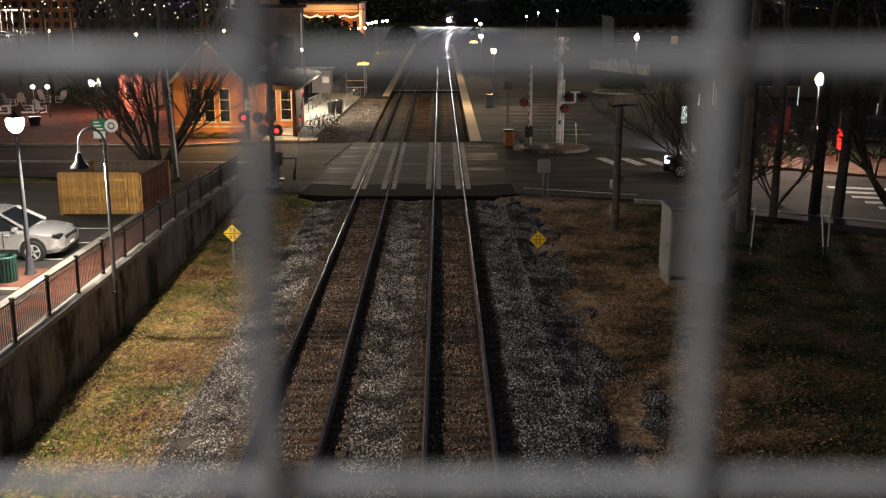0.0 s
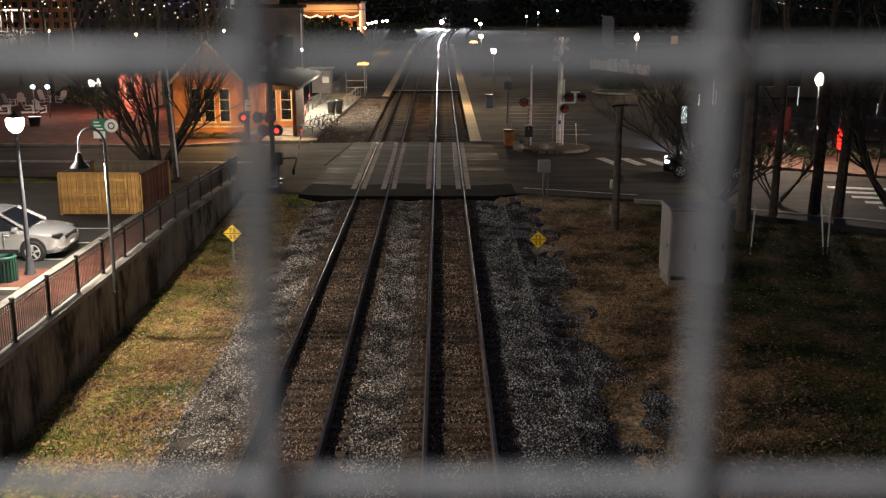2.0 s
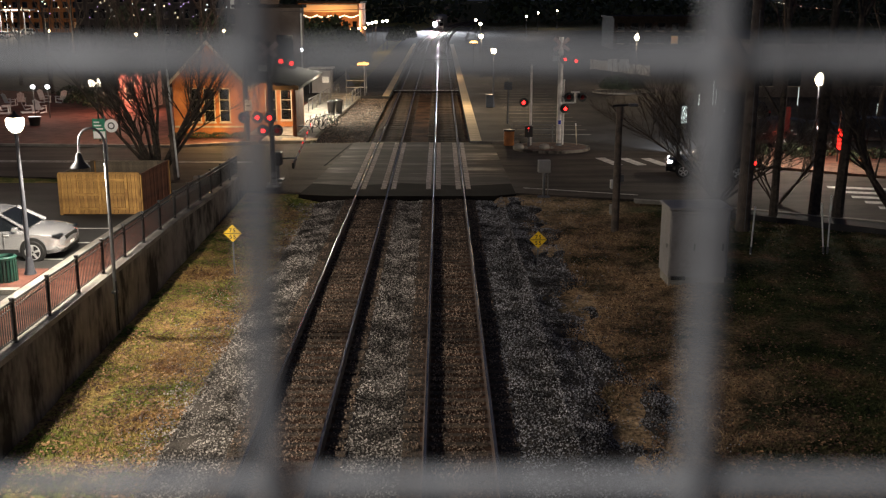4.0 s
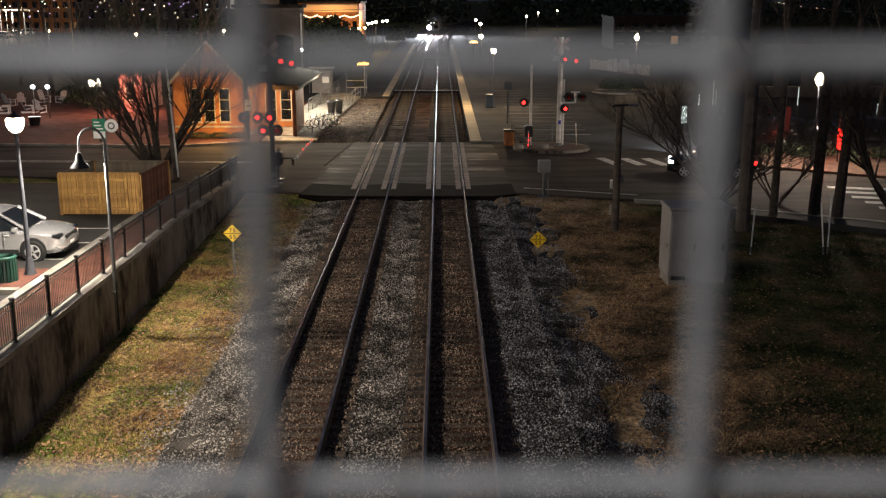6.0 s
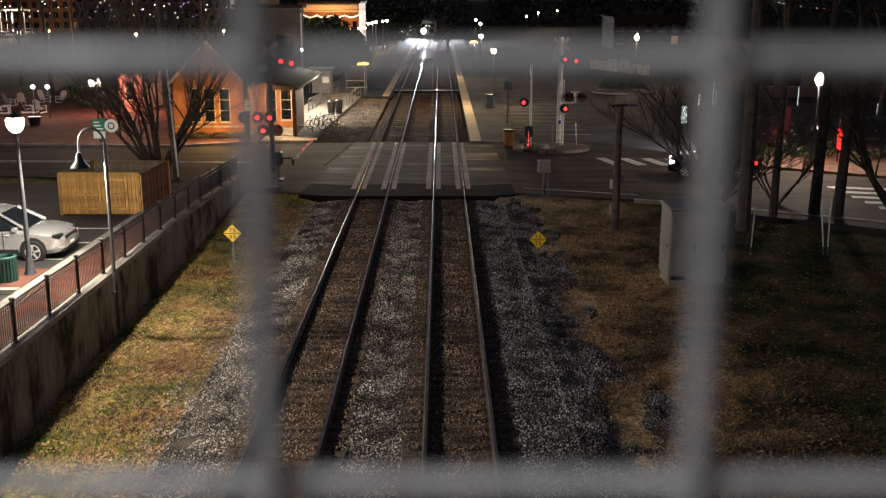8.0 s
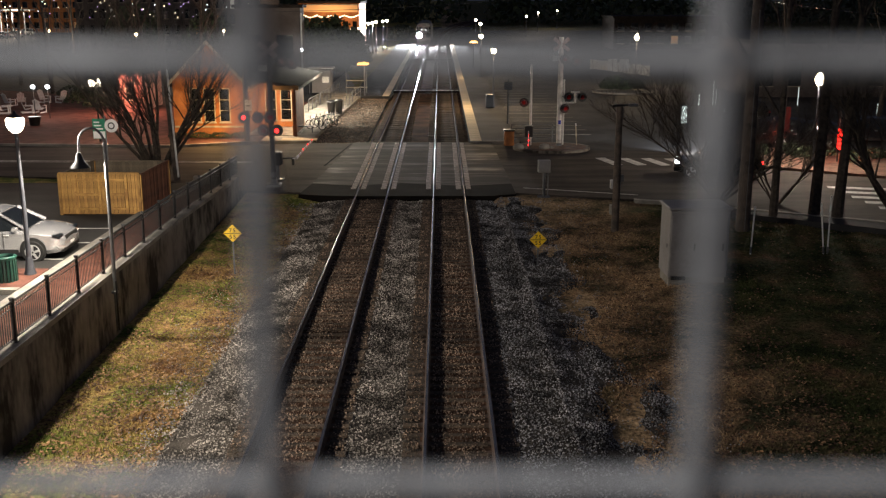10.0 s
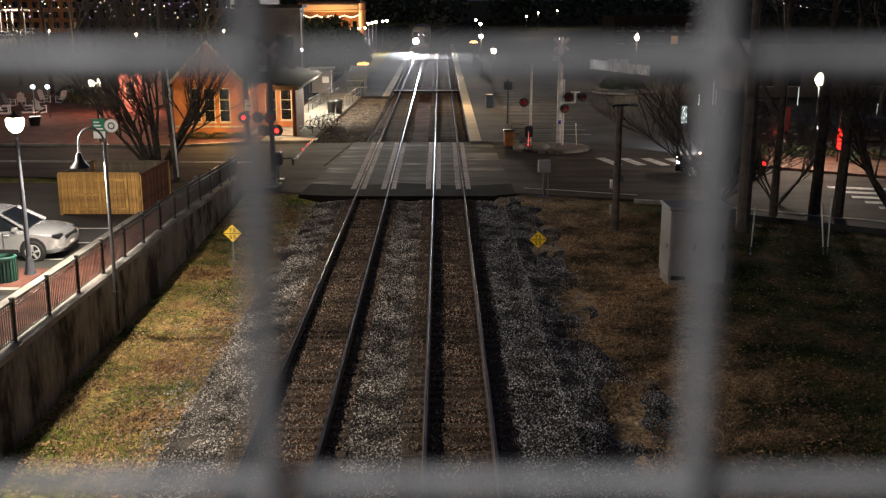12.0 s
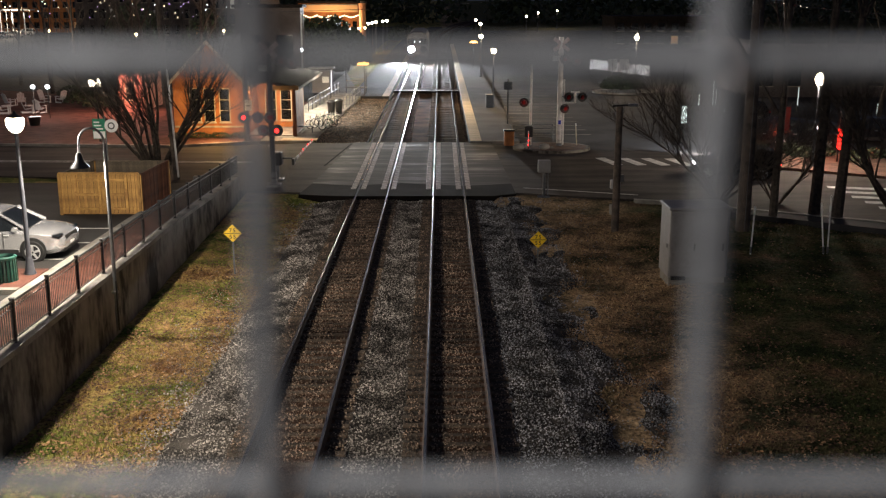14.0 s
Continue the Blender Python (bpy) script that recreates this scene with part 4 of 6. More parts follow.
# ---- the train ----
def build_train():
    t = thing("train", "dark passenger train with glaring white headlamps", "train", pose(0, 0, 0))
    body = Geo()
    prof = [(-1.5, 0.9), (1.5, 0.9), (1.55, 1.3), (1.55, 3.4), (1.3, 4.1), (0.7, 4.45), (-0.7, 4.45), (-1.3, 4.1), (-1.55, 3.4), (-1.55, 1.3)]
    rings = [(0.0, 0.94, 0.0), (0.25, 1.0, 0.0), (19.5, 1.0, 0.0)]
    n = len(prof)
    vs = [(x * s, y, 2.4 + (z - 2.4) * s) for y, s, _ in rings for x, z in prof]
    body.add(vs, [(j * n + i, j * n + (i + 1) % n, (j + 1) * n + (i + 1) % n, (j + 1) * n + i) for j in range(2) for i in range(n)] + [tuple(reversed(range(n))), tuple(range(2 * n, 3 * n))])
    part("body", body, M["train"], t)
    part("pilot", Geo().prism([(-0.15, 0.25), (0.3, 0.25), (0.3, 0.95), (0.0, 0.95)], -1.3, 1.3), M["blackmetal"], t)
    for x in (-0.85, 0.85):
        part("windscreen", Geo().box(x - 0.5, x + 0.5, -0.02, 0.03, 2.65, 3.45, 0.02), M["glass"], t)
    part("end_door", Geo().box(-0.32, 0.32, -0.03, 0.03, 1.1, 3.2, 0.02), M["train"], t)
    for y in (2.5, 4.7, 14.5, 16.7):
        for x in (-0.72, 0.72):
            part("wheel", Geo().lathe([(0.46, -0.06), (0.46, 0.06)], n=18, m=pose(x, y, 0.46, 0, 90)), M["rail"], t)
    lamps = []
    for x in (-0.88, 0.88):
        part("lamp_housing", Geo().lathe([(0.46, -0.3), (0.49, -0.3), (0.49, 0.32), (0.46, 0.32), (0.46, -0.3)], n=20, m=pose(x, -0.26, 1.9, -90), caps=False).lathe([(0.475, 0.0), (0.475, 0.01)], n=20, m=pose(x, -0.02, 1.9, 90)), M["trap"], t)
        lens = Geo().lathe([(0.42, 0.0), (0.40, 0.03), (0.26, 0.07), (0.08, 0.10)], n=20, m=pose(0, 0, 0, 90))
        k = len(lens.f)
        lens.lathe([(0.43, -0.012), (0.43, -0.001)], n=20, m=pose(0, 0, 0, 90))
        me = lens.mesh("ditch_lamp", M["g_train"])
        me.materials.append(M["trap"])
        for i, p in enumerate(me.polygons):
            p.material_index = 1 if i >= k else 0
        lamps.append(part("ditch_lamp", me, None, t, "glaring white ditch lamp", pose(x, -0.46, 1.9)))
    for x in (-0.4, 0.4):
        part("headlamp", Geo().lathe([(0.075, 0), (0.06, 0.02)], n=14, m=pose(x, -0.05, 3.0, 90)), M["g_marker"], t, "lit upper headlamp")
    return t, lamps


TRAIN, DITCH = build_train()


# ---- vehicles ----
def loft(g, rings, smooth=True):
    n = len(rings[0])
    g.add([p for r in rings for p in r], [(j * n + i, j * n + (i + 1) % n, (j + 1) * n + (i + 1) % n, (j + 1) * n + i) for j in range(len(rings) - 1) for i in range(n)], smooth)
    k = len(g.v) - n * len(rings)
    g.f += [tuple(k + i for i in reversed(range(n))), tuple(k + n * (len(rings) - 1) + i for i in range(n))]
    g.s += [False, False]
    return g


def car(name, label, paint, m, group="", lamps=False, tail=False, tall=1.0):
    t = thing(name, label, "car", m, group)
    low = [(-2.30, .74, .42, .86, .93, .60), (-2.15, .86, .32, .93, .99, .72), (-1.6, .92, .24, .97, 1.02, .76), (-.6, .925, .22, .96, 1.0, .78), (.4, .925, .22, .94, 1.0, .78),
           (1.05, .925, .22, .93, 1.04, .74), (1.5, .92, .24, .90, 1.03, .68), (1.9, .90, .28, .86, .99, .64), (2.15, .85, .32, .80, .91, .58), (2.28, .76, .36, .72, .80, .50), (2.33, .62, .42, .60, .66, .42)]
    rings = []
    for y, w, zb, zs, zt, wt in low:
        half = [(w * .90, zb), (w, zb + .13), (w * .97, zb * .45 + zs * .55), (w * .995, zs), (w * .93, zs + (zt - zs) * .55), (wt, zt), (wt * .45, zt + .035)]
        rings.append([(x, y, z) for x, z in half] + [(-x, y, z) for x, z in reversed(half)])
    part("body", loft(Geo(), rings), paint, t)
    cab = [(-2.2, .80, .72, 1.02), (-1.85, .82, .68, 1.56 * tall), (-1.2, .84, .68, 1.64 * tall), (0, .84, .68, 1.66 * tall), (.40, .84, .66, 1.60 * tall), (1.22, .80, .70, 1.07)]
    rings = []
    for y, wb, wt, z in cab:
        half = [(wb, .98), (wb * .5 + wt * .5 + .02, (.98 + z) / 2), (wt, z - .02), (wt * .75, z)]
        rings.append([(x, y, q) for x, q in half] + [(-x, y, q) for x, q in reversed(half)])
    part("greenhouse", loft(Geo(), rings), M["glass"], t, "dark tinted windows")
    roof = [(-1.92, .66, 1.53 * tall), (-1.2, .685, 1.645 * tall), (0, .685, 1.665 * tall), (.38, .665, 1.61 * tall)]
    rings = [[(w, y, z - .05), (w + .012, y, z - .01), (w * .75, y, z + .015), (-w * .75, y, z + .015), (-w - .012, y, z - .01), (-w, y, z - .05)] for y, w, z in roof]
    part("roof", loft(Geo(), rings), paint, t)
    for s in (-1, 1):
        for a, b in (((.82, 1.22, 1.05), (.69, .40, 1.58 * tall)), ((.86, -.15, 1.0), (.70, -.15, 1.62 * tall)), ((.86, -1.15, .97), (.70, -1.15, 1.60 * tall)), ((.83, -2.05, .97), (.70, -1.85, 1.52 * tall))):
            part("pillar", Geo().tube((s * a[0], a[1], a[2]), (s * b[0], b[1], b[2]), 0.05, 0.045, 6), paint, t)
        part("mirror", Geo().box(s * .92 - .1, s * .92 + .1, .82, .98, 1.0, 1.14, .03), paint, t)
        part("sill", Geo().box(s * .90 - .04, s * .90 + .04, -1.05, 1.1, .22, .36, .02), M["blackmetal"], t)
    for y in (-1.38, 1.42):
        for s in (-1, 1):
            part("wheel_arch", Geo().lathe([(0.415, -0.012), (0.415, 0.012)], n=22, m=pose(s * .925, y, .40, 0, 90)), M["tyre"], t)
            part("door_seam", Geo().box(s * .926 - .004, s * .926 + .004, y * 0.5 - 0.2, y * 0.5 - 0.185, .42, .98), M["ink"], t)
            w = part("wheel", Geo().lathe([(0.20, -0.11), (0.33, -0.12), (0.355, -0.08), (0.355, 0.08), (0.33, 0.12), (0.20, 0.11)], n=24, m=pose(0, 0, 0, 0, 90)), M["tyre"], t, "black tyre", pose(s * .86, y, .355))
            rim = Geo().lathe([(0.225, -0.01), (0.225, 0.01)], n=20, m=pose(s * .115, 0, 0, 0, 90))
            part("rim_disc", rim, M["blackmetal"], w)
            sp = Geo()
            for k in range(5):
                sp.box(-0.012, 0.012, -0.035, 0.035, 0.03, 0.225, m=pose(s * .13, 0, 0, 72 * k))
            sp.lathe([(0.22, -0.008), (0.245, -0.004), (0.245, 0.01), (0.22, 0.012)], n=20, m=pose(s * .125, 0, 0, 0, 90), caps=False)
            part("rim", sp, M["alloy"], w, "spoked alloy rim")
    for s in (-1, 1):
        part("headlight", Geo().box(s * .68 - .19, s * .68 + .19, 1.92, 2.255, .74, .89, .05), M["g_head"] if lamps else M["glass"], t, "lit headlight" if lamps else "clear headlight")
        part("tail_light", Geo().box(s * .76 - .10, s * .76 + .10, -2.27, -2.10, .80, .98, .03), M["g_red"] if tail else M["offred"], t, "glowing red tail light" if tail else "red tail light")
    part("grille", Geo().box(-.52, .52, 2.16, 2.325, .58, .80, .03), M["tyre"], t)
    part("bonnet_seam", Geo().box(-.66, .66, 1.235, 1.25, 1.045, 1.075, .004), M["ink"], t)
    for s in (-1, 1):
        part("fog_light", Geo().box(s * .62 - .10, s * .62 + .10, 2.10, 2.275, .46, .58, .03), M["tyre"], t, "black fog light recess")
        part("cladding", Geo().box(s * .925 - .012, s * .925 + .012, -.93, .97, .30, .44, .01), M["tyre"], t, "black lower cladding")
        for y in (-.35, .62):
            part("door_handle", Geo().box(s * .93 - .02, s * .93 + .02, y - .09, y + .09, .86, .89, .008), M["alloy"], t)
    part("lower_grille", Geo().box(-.68, .68, 2.14, 2.31, .30, .46, .03), M["tyre"], t)
    part("bumper", Geo().box(-.62, .62, 2.18, 2.33, .34, .46, .03), M["blackmetal"], t)
    part("number_plate", Geo().box(-.16, .16, 2.31, 2.335, .47, .56, .004), M["white"], t, "blank white plate")
    return t


car("suv", "silver compact suv parked in a bay", M["carsilver"], pose(-14.12, 31.5, 1.22, 0, 0, -90), tall=0.95)
SUV_POSE = pose(14.35, 53.6, -0.03, 0, 0, 78)
SUV = car("suv", "dark suv with lit headlights backing off the crossing", M["cardark"], SUV_POSE, lamps=True, tail=True)


# ---- poles, cabinets, stakes ----
speed_sign(-7.45, 35.3, -0.5, 1.58)
speed_sign(3.66, 36.7, -0.5, 1.0)


def cabinet(m):
    t = thing("equipment_cabinet", "grey metal signal equipment cabinet on the grass", "cabinet", m)
    part("body", Geo().box(0, 2.05, 0, 1.35, 0.08, 2.45, 0.03), M["cabinetgrey"], t)
    part("roof", Geo().box(-0.06, 2.11, -0.06, 1.41, 2.45, 2.56, 0.03), M["cabinetgrey"], t)
    part("plinth", Geo().box(0.05, 2.0, 0.05, 1.3, -0.4, 0.08), M["concrete"], t)
    for x in (0.06, 1.04):
        d = part("door", Geo().box(x, x + 0.94, -0.03, -0.002, 0.2, 2.32, 0.008), M["cabinetgrey"], t)
        part("handle", Geo().box(x + 0.78, x + 0.84, -0.07, -0.03, 1.05, 1.3, 0.01), M["blackmetal"], d)
    part("lock", Geo().box(-0.03, 0, 0.2, 0.3, 1.1, 1.25, 0.01), M["greymetal"], t)
    part("skid", Geo().box(0.1, 0.6, -0.12, 0.0, 0.02, 0.14, 0.01), M["blackmetal"], t)


cabinet(pose(7.85, 33.6, -0.2, 0, 0, 1))

t = thing("relay_box", "grey relay box on a silver post beside the crossing", "relay box", pose(5.03, 48.3, -0.15))
part("post", Geo().tube((0, 0, -0.2), (0, 0, 1.25), 0.07, 0.07, 10).box(-0.3, 0.3, -0.3, 0.3, -0.25, 0.06, 0.02), M["greymetal"], t)
part("box", Geo().box(-0.3, 0.3, -0.2, 0.2, 1.22, 1.82, 0.03), M["cabinetgrey"], t)
part("lid", Geo().box(-0.26, 0.26, -0.225, -0.2, 1.27, 1.77, 0.01), M["cabinetgrey"], t)
part("conduit", Geo().tube((0.2, 0, -0.1), (0.2, 0, 1.25), 0.025), M["greymetal"], t)

t = thing("wooden_post", "dark wooden post with a small lamp arm", "post", pose(7.45, 42.0, -0.45))
part("shaft", Geo().lathe([(0.17, -0.3), (0.15, 3), (0.135, 5.35)], n=12), M["pole"], t)
part("arm", Geo().tube((-0.3, 0, 5.38), (0.65, 0, 5.42), 0.05, 0.04, 8), M["blackmetal"], t)
part("lamp_head", Geo().box(0.35, 0.75, -0.14, 0.14, 5.36, 5.48, 0.03), M["greymetal"], t)
part("bracket", Geo().box(0.14, 0.3, -0.05, 0.05, 2.2, 2.5, 0.01), M["greymetal"], t)
t = thing("post_box", "small grey junction box on a concrete stub", "junction box", pose(7.95, 45.2, -0.2))
part("stub", Geo().box(-0.2, 0.2, -0.2, 0.2, -0.2, 0.3, 0.02), M["concrete"], t)
part("pipe", Geo().tube((0, 0, 0.3), (0, 0, 1.1), 0.09, 0.09, 10), M["white"], t)
part("cap", Geo().box(-0.22, 0.22, -0.15, 0.15, 1.05, 1.45, 0.03), M["silver"], t)

for x, lean, h in ((11.9, 1.5, 1.85), (14.85, -1, 2.25), (14.7, -7, 2.0)):
    t = thing("marker_stake", "thin white marker stake in the grass", "stake", pose(x, 37.5, -0.25, 0, lean, 0), "marker stakes")
    part("rod", Geo().tube((0, 0, -0.1), (0, 0, h), 0.03, 0.03, 8), M["white"], t)
    part("collar", Geo().tube((0, 0, 0.02), (0, 0, 0.28), 0.045, 0.045, 8), M["greymetal"], t)

# gooseneck lamp on the wall
GOOSE = t = thing("gooseneck_lamp", "silver pole with a curved arm and black bell shade", "street lamp", pose(-9.46, 28.25, -0.28))
part("pole", Geo().tube((0, 0, 0), (0.02, 0, 5.6), 0.06, 0.05, 12), M["greymetal"], t)
arc = [(0.02 - 0.36 + 0.36 * math.cos(a), 0, 5.6 + 0.42 * math.sin(a)) for a in [math.pi * i / 10 for i in range(11)]]
part("arm", Geo().path(arc + [(-0.72, 0, 5.28)], 0.035), M["greymetal"], t)
part("shade", Geo().lathe([(0.25, -0.35), (0.27, -0.35), (0.26, -0.31), (0.13, -0.17), (0.085, 0.02), (0.05, 0.08), (0.04, 0.06), (0.07, 0.01), (0.11, -0.18), (0.24, -0.31)], n=18, m=pose(-0.72, 0, 5.25), caps=False), M["blackmetal"], t, "black bell shade")
part("conduit", Geo().tube((0.05, -0.06, 0.1), (0.05, -0.06, 1.6), 0.03), M["blackmetal"], t)
part("strap", Geo().box(-0.1, 0.08, -0.07, 0.07, 1.2, 1.28, 0.005), M["greymetal"], t)

# Unseen copy, whose bell shade keeps its light off the east verge.
copy_thing(GOOSE, pose(-9.30, 14.5, -0.28))

# sign by the road
t = thing("street_sign", "green and white street sign with a round white plate", "sign", pose(-14.3, 43.1, 0.0))
part("post", Geo().tube((0, 0, 0), (0, 0, 4.4), 0.035, 0.035, 8), M["greymetal"], t)
part("plate", Geo().box(-0.52, 0.02, -0.06, -0.045, 3.42, 4.28, 0.006), M["signgreen"], t)
part("lower_plate", Geo().box(-0.50, 0.0, -0.07, -0.061, 3.44, 3.74, 0.002), M["signwhite"], t)
for k in range(3):
    part("text_bar", Geo().box(-0.46, -0.08 - 0.07 * k, -0.066, -0.061, 3.82 + 0.14 * k, 3.88 + 0.14 * k), M["signwhite"], t, "white lettering bar")
part("round_plate", Geo().lathe([(0.285, 0), (0.285, 0.02)], n=26, m=pose(0.28, -0.05, 3.98, 90)), M["signwhite"], t)
part("ring", Geo().lathe([(0.15, 0.0), (0.15, 0.026)], n=20, m=pose(0.28, -0.05, 3.98, 90)), M["ink"], t, "dark emblem")
part("ring_middle", Geo().lathe([(0.10, 0.0), (0.10, 0.032)], n=20, m=pose(0.28, -0.05, 3.98, 90)), M["signwhite"], t, "white centre of the emblem")

# bin by the lantern
t = thing("trash_can", "green slatted metal trash can", "trash can", pose(-12.30, 27.6, 1.46))
part("liner", Geo().lathe([(0.25, 0.04), (0.27, 0.66)], n=18), M["blackmetal"], t)
for k in range(20):
    a = 2 * math.pi * k / 20
    part("slat", Geo().box(-0.033, 0.033, -0.012, 0.012, 0.03, 0.68, 0.004), M["green"], t, "", pose(0.30 * math.cos(a), 0.30 * math.sin(a), 0, 0, 0, math.degrees(a) + 90))
part("rim", Geo().lathe([(0.30, 0.67), (0.33, 0.69), (0.33, 0.74), (0.25, 0.77), (0.23, 0.72), (0.23, 0.68)], n=20, caps=False), M["green"], t)


# ---- board enclosure ----
def board_panel(x0, y0, x1, y1, z0, h, label, group="enclosure panels", deco=True, m="timber"):
    d = Vector((x1 - x0, y1 - y0, 0))
    L = d.length
    t = thing("board_fence", label, "fence", pose(x0, y0, z0, 0, 0, math.degrees(math.atan2(d.y, d.x))), group)
    n = max(1, int(L / 0.142))
    w = L / n
    rng = random.Random(int(x0 * 10) + int(y0))
    for i in range(n):
        part("board", Geo().box(0.004, w - 0.005, -0.012, 0.012, 0.03, h + rng.uniform(-0.006, 0.006), 0.003), M[m], t, "", pose(i * w, rng.uniform(-0.009, 0.009), 0))
    part("cap_rail", Geo().box(-0.02, L + 0.02, -0.04, 0.04, h + 0.01, h + 0.05, 0.006), M[m], t)
    for x in (0.0, L):
        part("post", Geo().box(x - 0.05, x + 0.05, -0.05, 0.05, -0.4, h + 0.02, 0.006), M["timber"], t)
    if deco:
        for x, ww in ((L * 0.35, L * 0.30), (L * 0.70, L * 0.28)):
            for z in (h * 0.12, h * 0.47, h * 0.82):
                part("brace", Geo().box(x - ww * 0.5, x + ww * 0.5, -0.055, -0.022, z, z + 0.10, 0.004), M["timber"], t)
            for e in (-0.5, 0.5):
                part("stile", Geo().box(x + ww * e - 0.05, x + ww * e + 0.05, -0.060, -0.022, 0.06, h - 0.06, 0.004), M["timber"], t)


board_panel(-14.75, 38.6, -11.68, 38.6, 1.05, 1.63, "honey-coloured board gate of the bin enclosure")
board_panel(-11.63, 38.65, -11.48, 42.2, 1.0, 1.60, "red-brown board side of the bin enclosure", deco=False, m="redboard")
board_panel(-11.53, 42.25, -14.6, 42.25, 1.0, 1.56, "grey board back of the bin enclosure", deco=False, m="greyboard")
board_panel(-14.6, 42.2, -14.8, 38.7, 1.0, 1.60, "grey board side of the bin enclosure", deco=False, m="greyboard")


# ---- trees ----
def bare_tree(name, label, m, seed, stems, height, spread, r0, depth=3, group="bare trees", twist=0.3, kids=2, first=0.35):
    """Stems that fork into limbs and fine twigs; height is the length of a stem."""
    t = thing(name, label, "tree", m, group)
    rng = random.Random(seed)
    twigs = Geo()

    def grow(p, d, length, r, level, target):
        q, n = p, 5 if level == 0 else 4
        for k in range(n):
            d = (d + Vector((rng.uniform(-twist, twist), rng.uniform(-twist, twist), rng.uniform(-0.04, 0.16))) * 0.5).normalized()
            e = q + d * length / n
            r2 = r * (0.84 if level == 0 else 0.80)
            target.tube(q, e, r, r2, 8 if level == 0 else 5 if level == 1 else 3)
            q, r = e, r2
            if level < depth and (k + 1) / n > first:
                for _ in range(kids):
                    side = Vector((rng.uniform(-1, 1), rng.uniform(-1, 1), rng.uniform(0.0, 0.7))).normalized()
                    lim = Geo() if level == 0 else twigs
                    grow(q, (d * 0.85 + side * 0.65).normalized(), length * rng.uniform(0.34, 0.58), r * 0.6, level + 1, lim)
                    if level == 0:
                        part("limb", lim, M["bark"], t)

    for i in range(stems):
        a = 2 * math.pi * i / max(1, stems) + rng.uniform(-0.3, 0.3)
        sp = spread * rng.uniform(0.35, 1.0) if stems > 1 else 0.0
        d = Vector((math.cos(a) * sp, math.sin(a) * sp, 1)).normalized()
        off = Vector((math.cos(a), math.sin(a), 0)) * (r0 * 1.3 if stems > 1 else 0)
        trunk = Geo()
        grow(off + Vector((0, 0, -0.15)), d, height * rng.uniform(0.85, 1.0), r0, 0, trunk)
        part("trunk", trunk, M["bark"], t)
    tagged(part("twig_spray", twigs, M["bark"], t), "fine bare twigs", kind="stuff")
    return t


bare_tree("bare_tree", "leafless many-stemmed tree beside the road", pose(-15.1, 53.5, 0.2), 6, 12, 7.4, 1.0, 0.115, 3, twist=0.22, first=0.2)
t = thing("utility_pole", "leaning wooden utility pole with a pale guard strip", "utility pole", pose(-13.9, 52.6, 0.1, 0, -2.6, 0))
part("shaft", Geo().lathe([(0.17, -0.2), (0.12, 11.5)], n=12), M["pole"], t)
part("guard", Geo().box(0.10, 0.19, -0.2, -0.12, 0.0, 5.6, 0.01), M["white"], t)
t = thing("wooden_post", "dark wooden post with a small white sign", "post", pose(-12.75, 66.6, 0.1))
part("shaft", Geo().lathe([(0.2, -0.1), (0.18, 2), (0.15, 7)], n=12), M["pole"], t)
part("sign_plate", Geo().box(-0.02, 0.42, -0.24, -0.21, 2.0, 2.7, 0.01), M["white"], t, "small white sign plate")
part("sign_bar", Geo().box(0.08, 0.32, -0.25, -0.242, 2.25, 2.35), M["ink"], t)


# ---- station house ----
def window(parent, x0, x1, z0, z1, y, lit, frame_mat, bars=2):
    w = part("window", Geo().box(x0, x1, y - 0.02, y + 0.02, z0, z1), lit, parent, "tall window with pale trim")
    f = 0.07
    for a, b, c, d in ((x0 - f, x0, z0 - f, z1 + f), (x1, x1 + f, z0 - f, z1 + f), (x0, x1, z1, z1 + f), (x0, x1, z0 - f, z0)):
        part("frame", Geo().box(a, b, y - 0.06, y + 0.03, c, d, 0.006), frame_mat, w)
    for k in range(1, bars + 1):
        z = z0 + (z1 - z0) * k / (bars + 1)
        part("glazing_bar", Geo().box(x0, x1, y - 0.035, y, z - 0.018, z + 0.018), frame_mat, w)
    part("sill", Geo().box(x0 - 0.12, x1 + 0.12, y - 0.12, y + 0.02, z0 - 0.14, z0 - 0.07, 0.01), frame_mat, w)


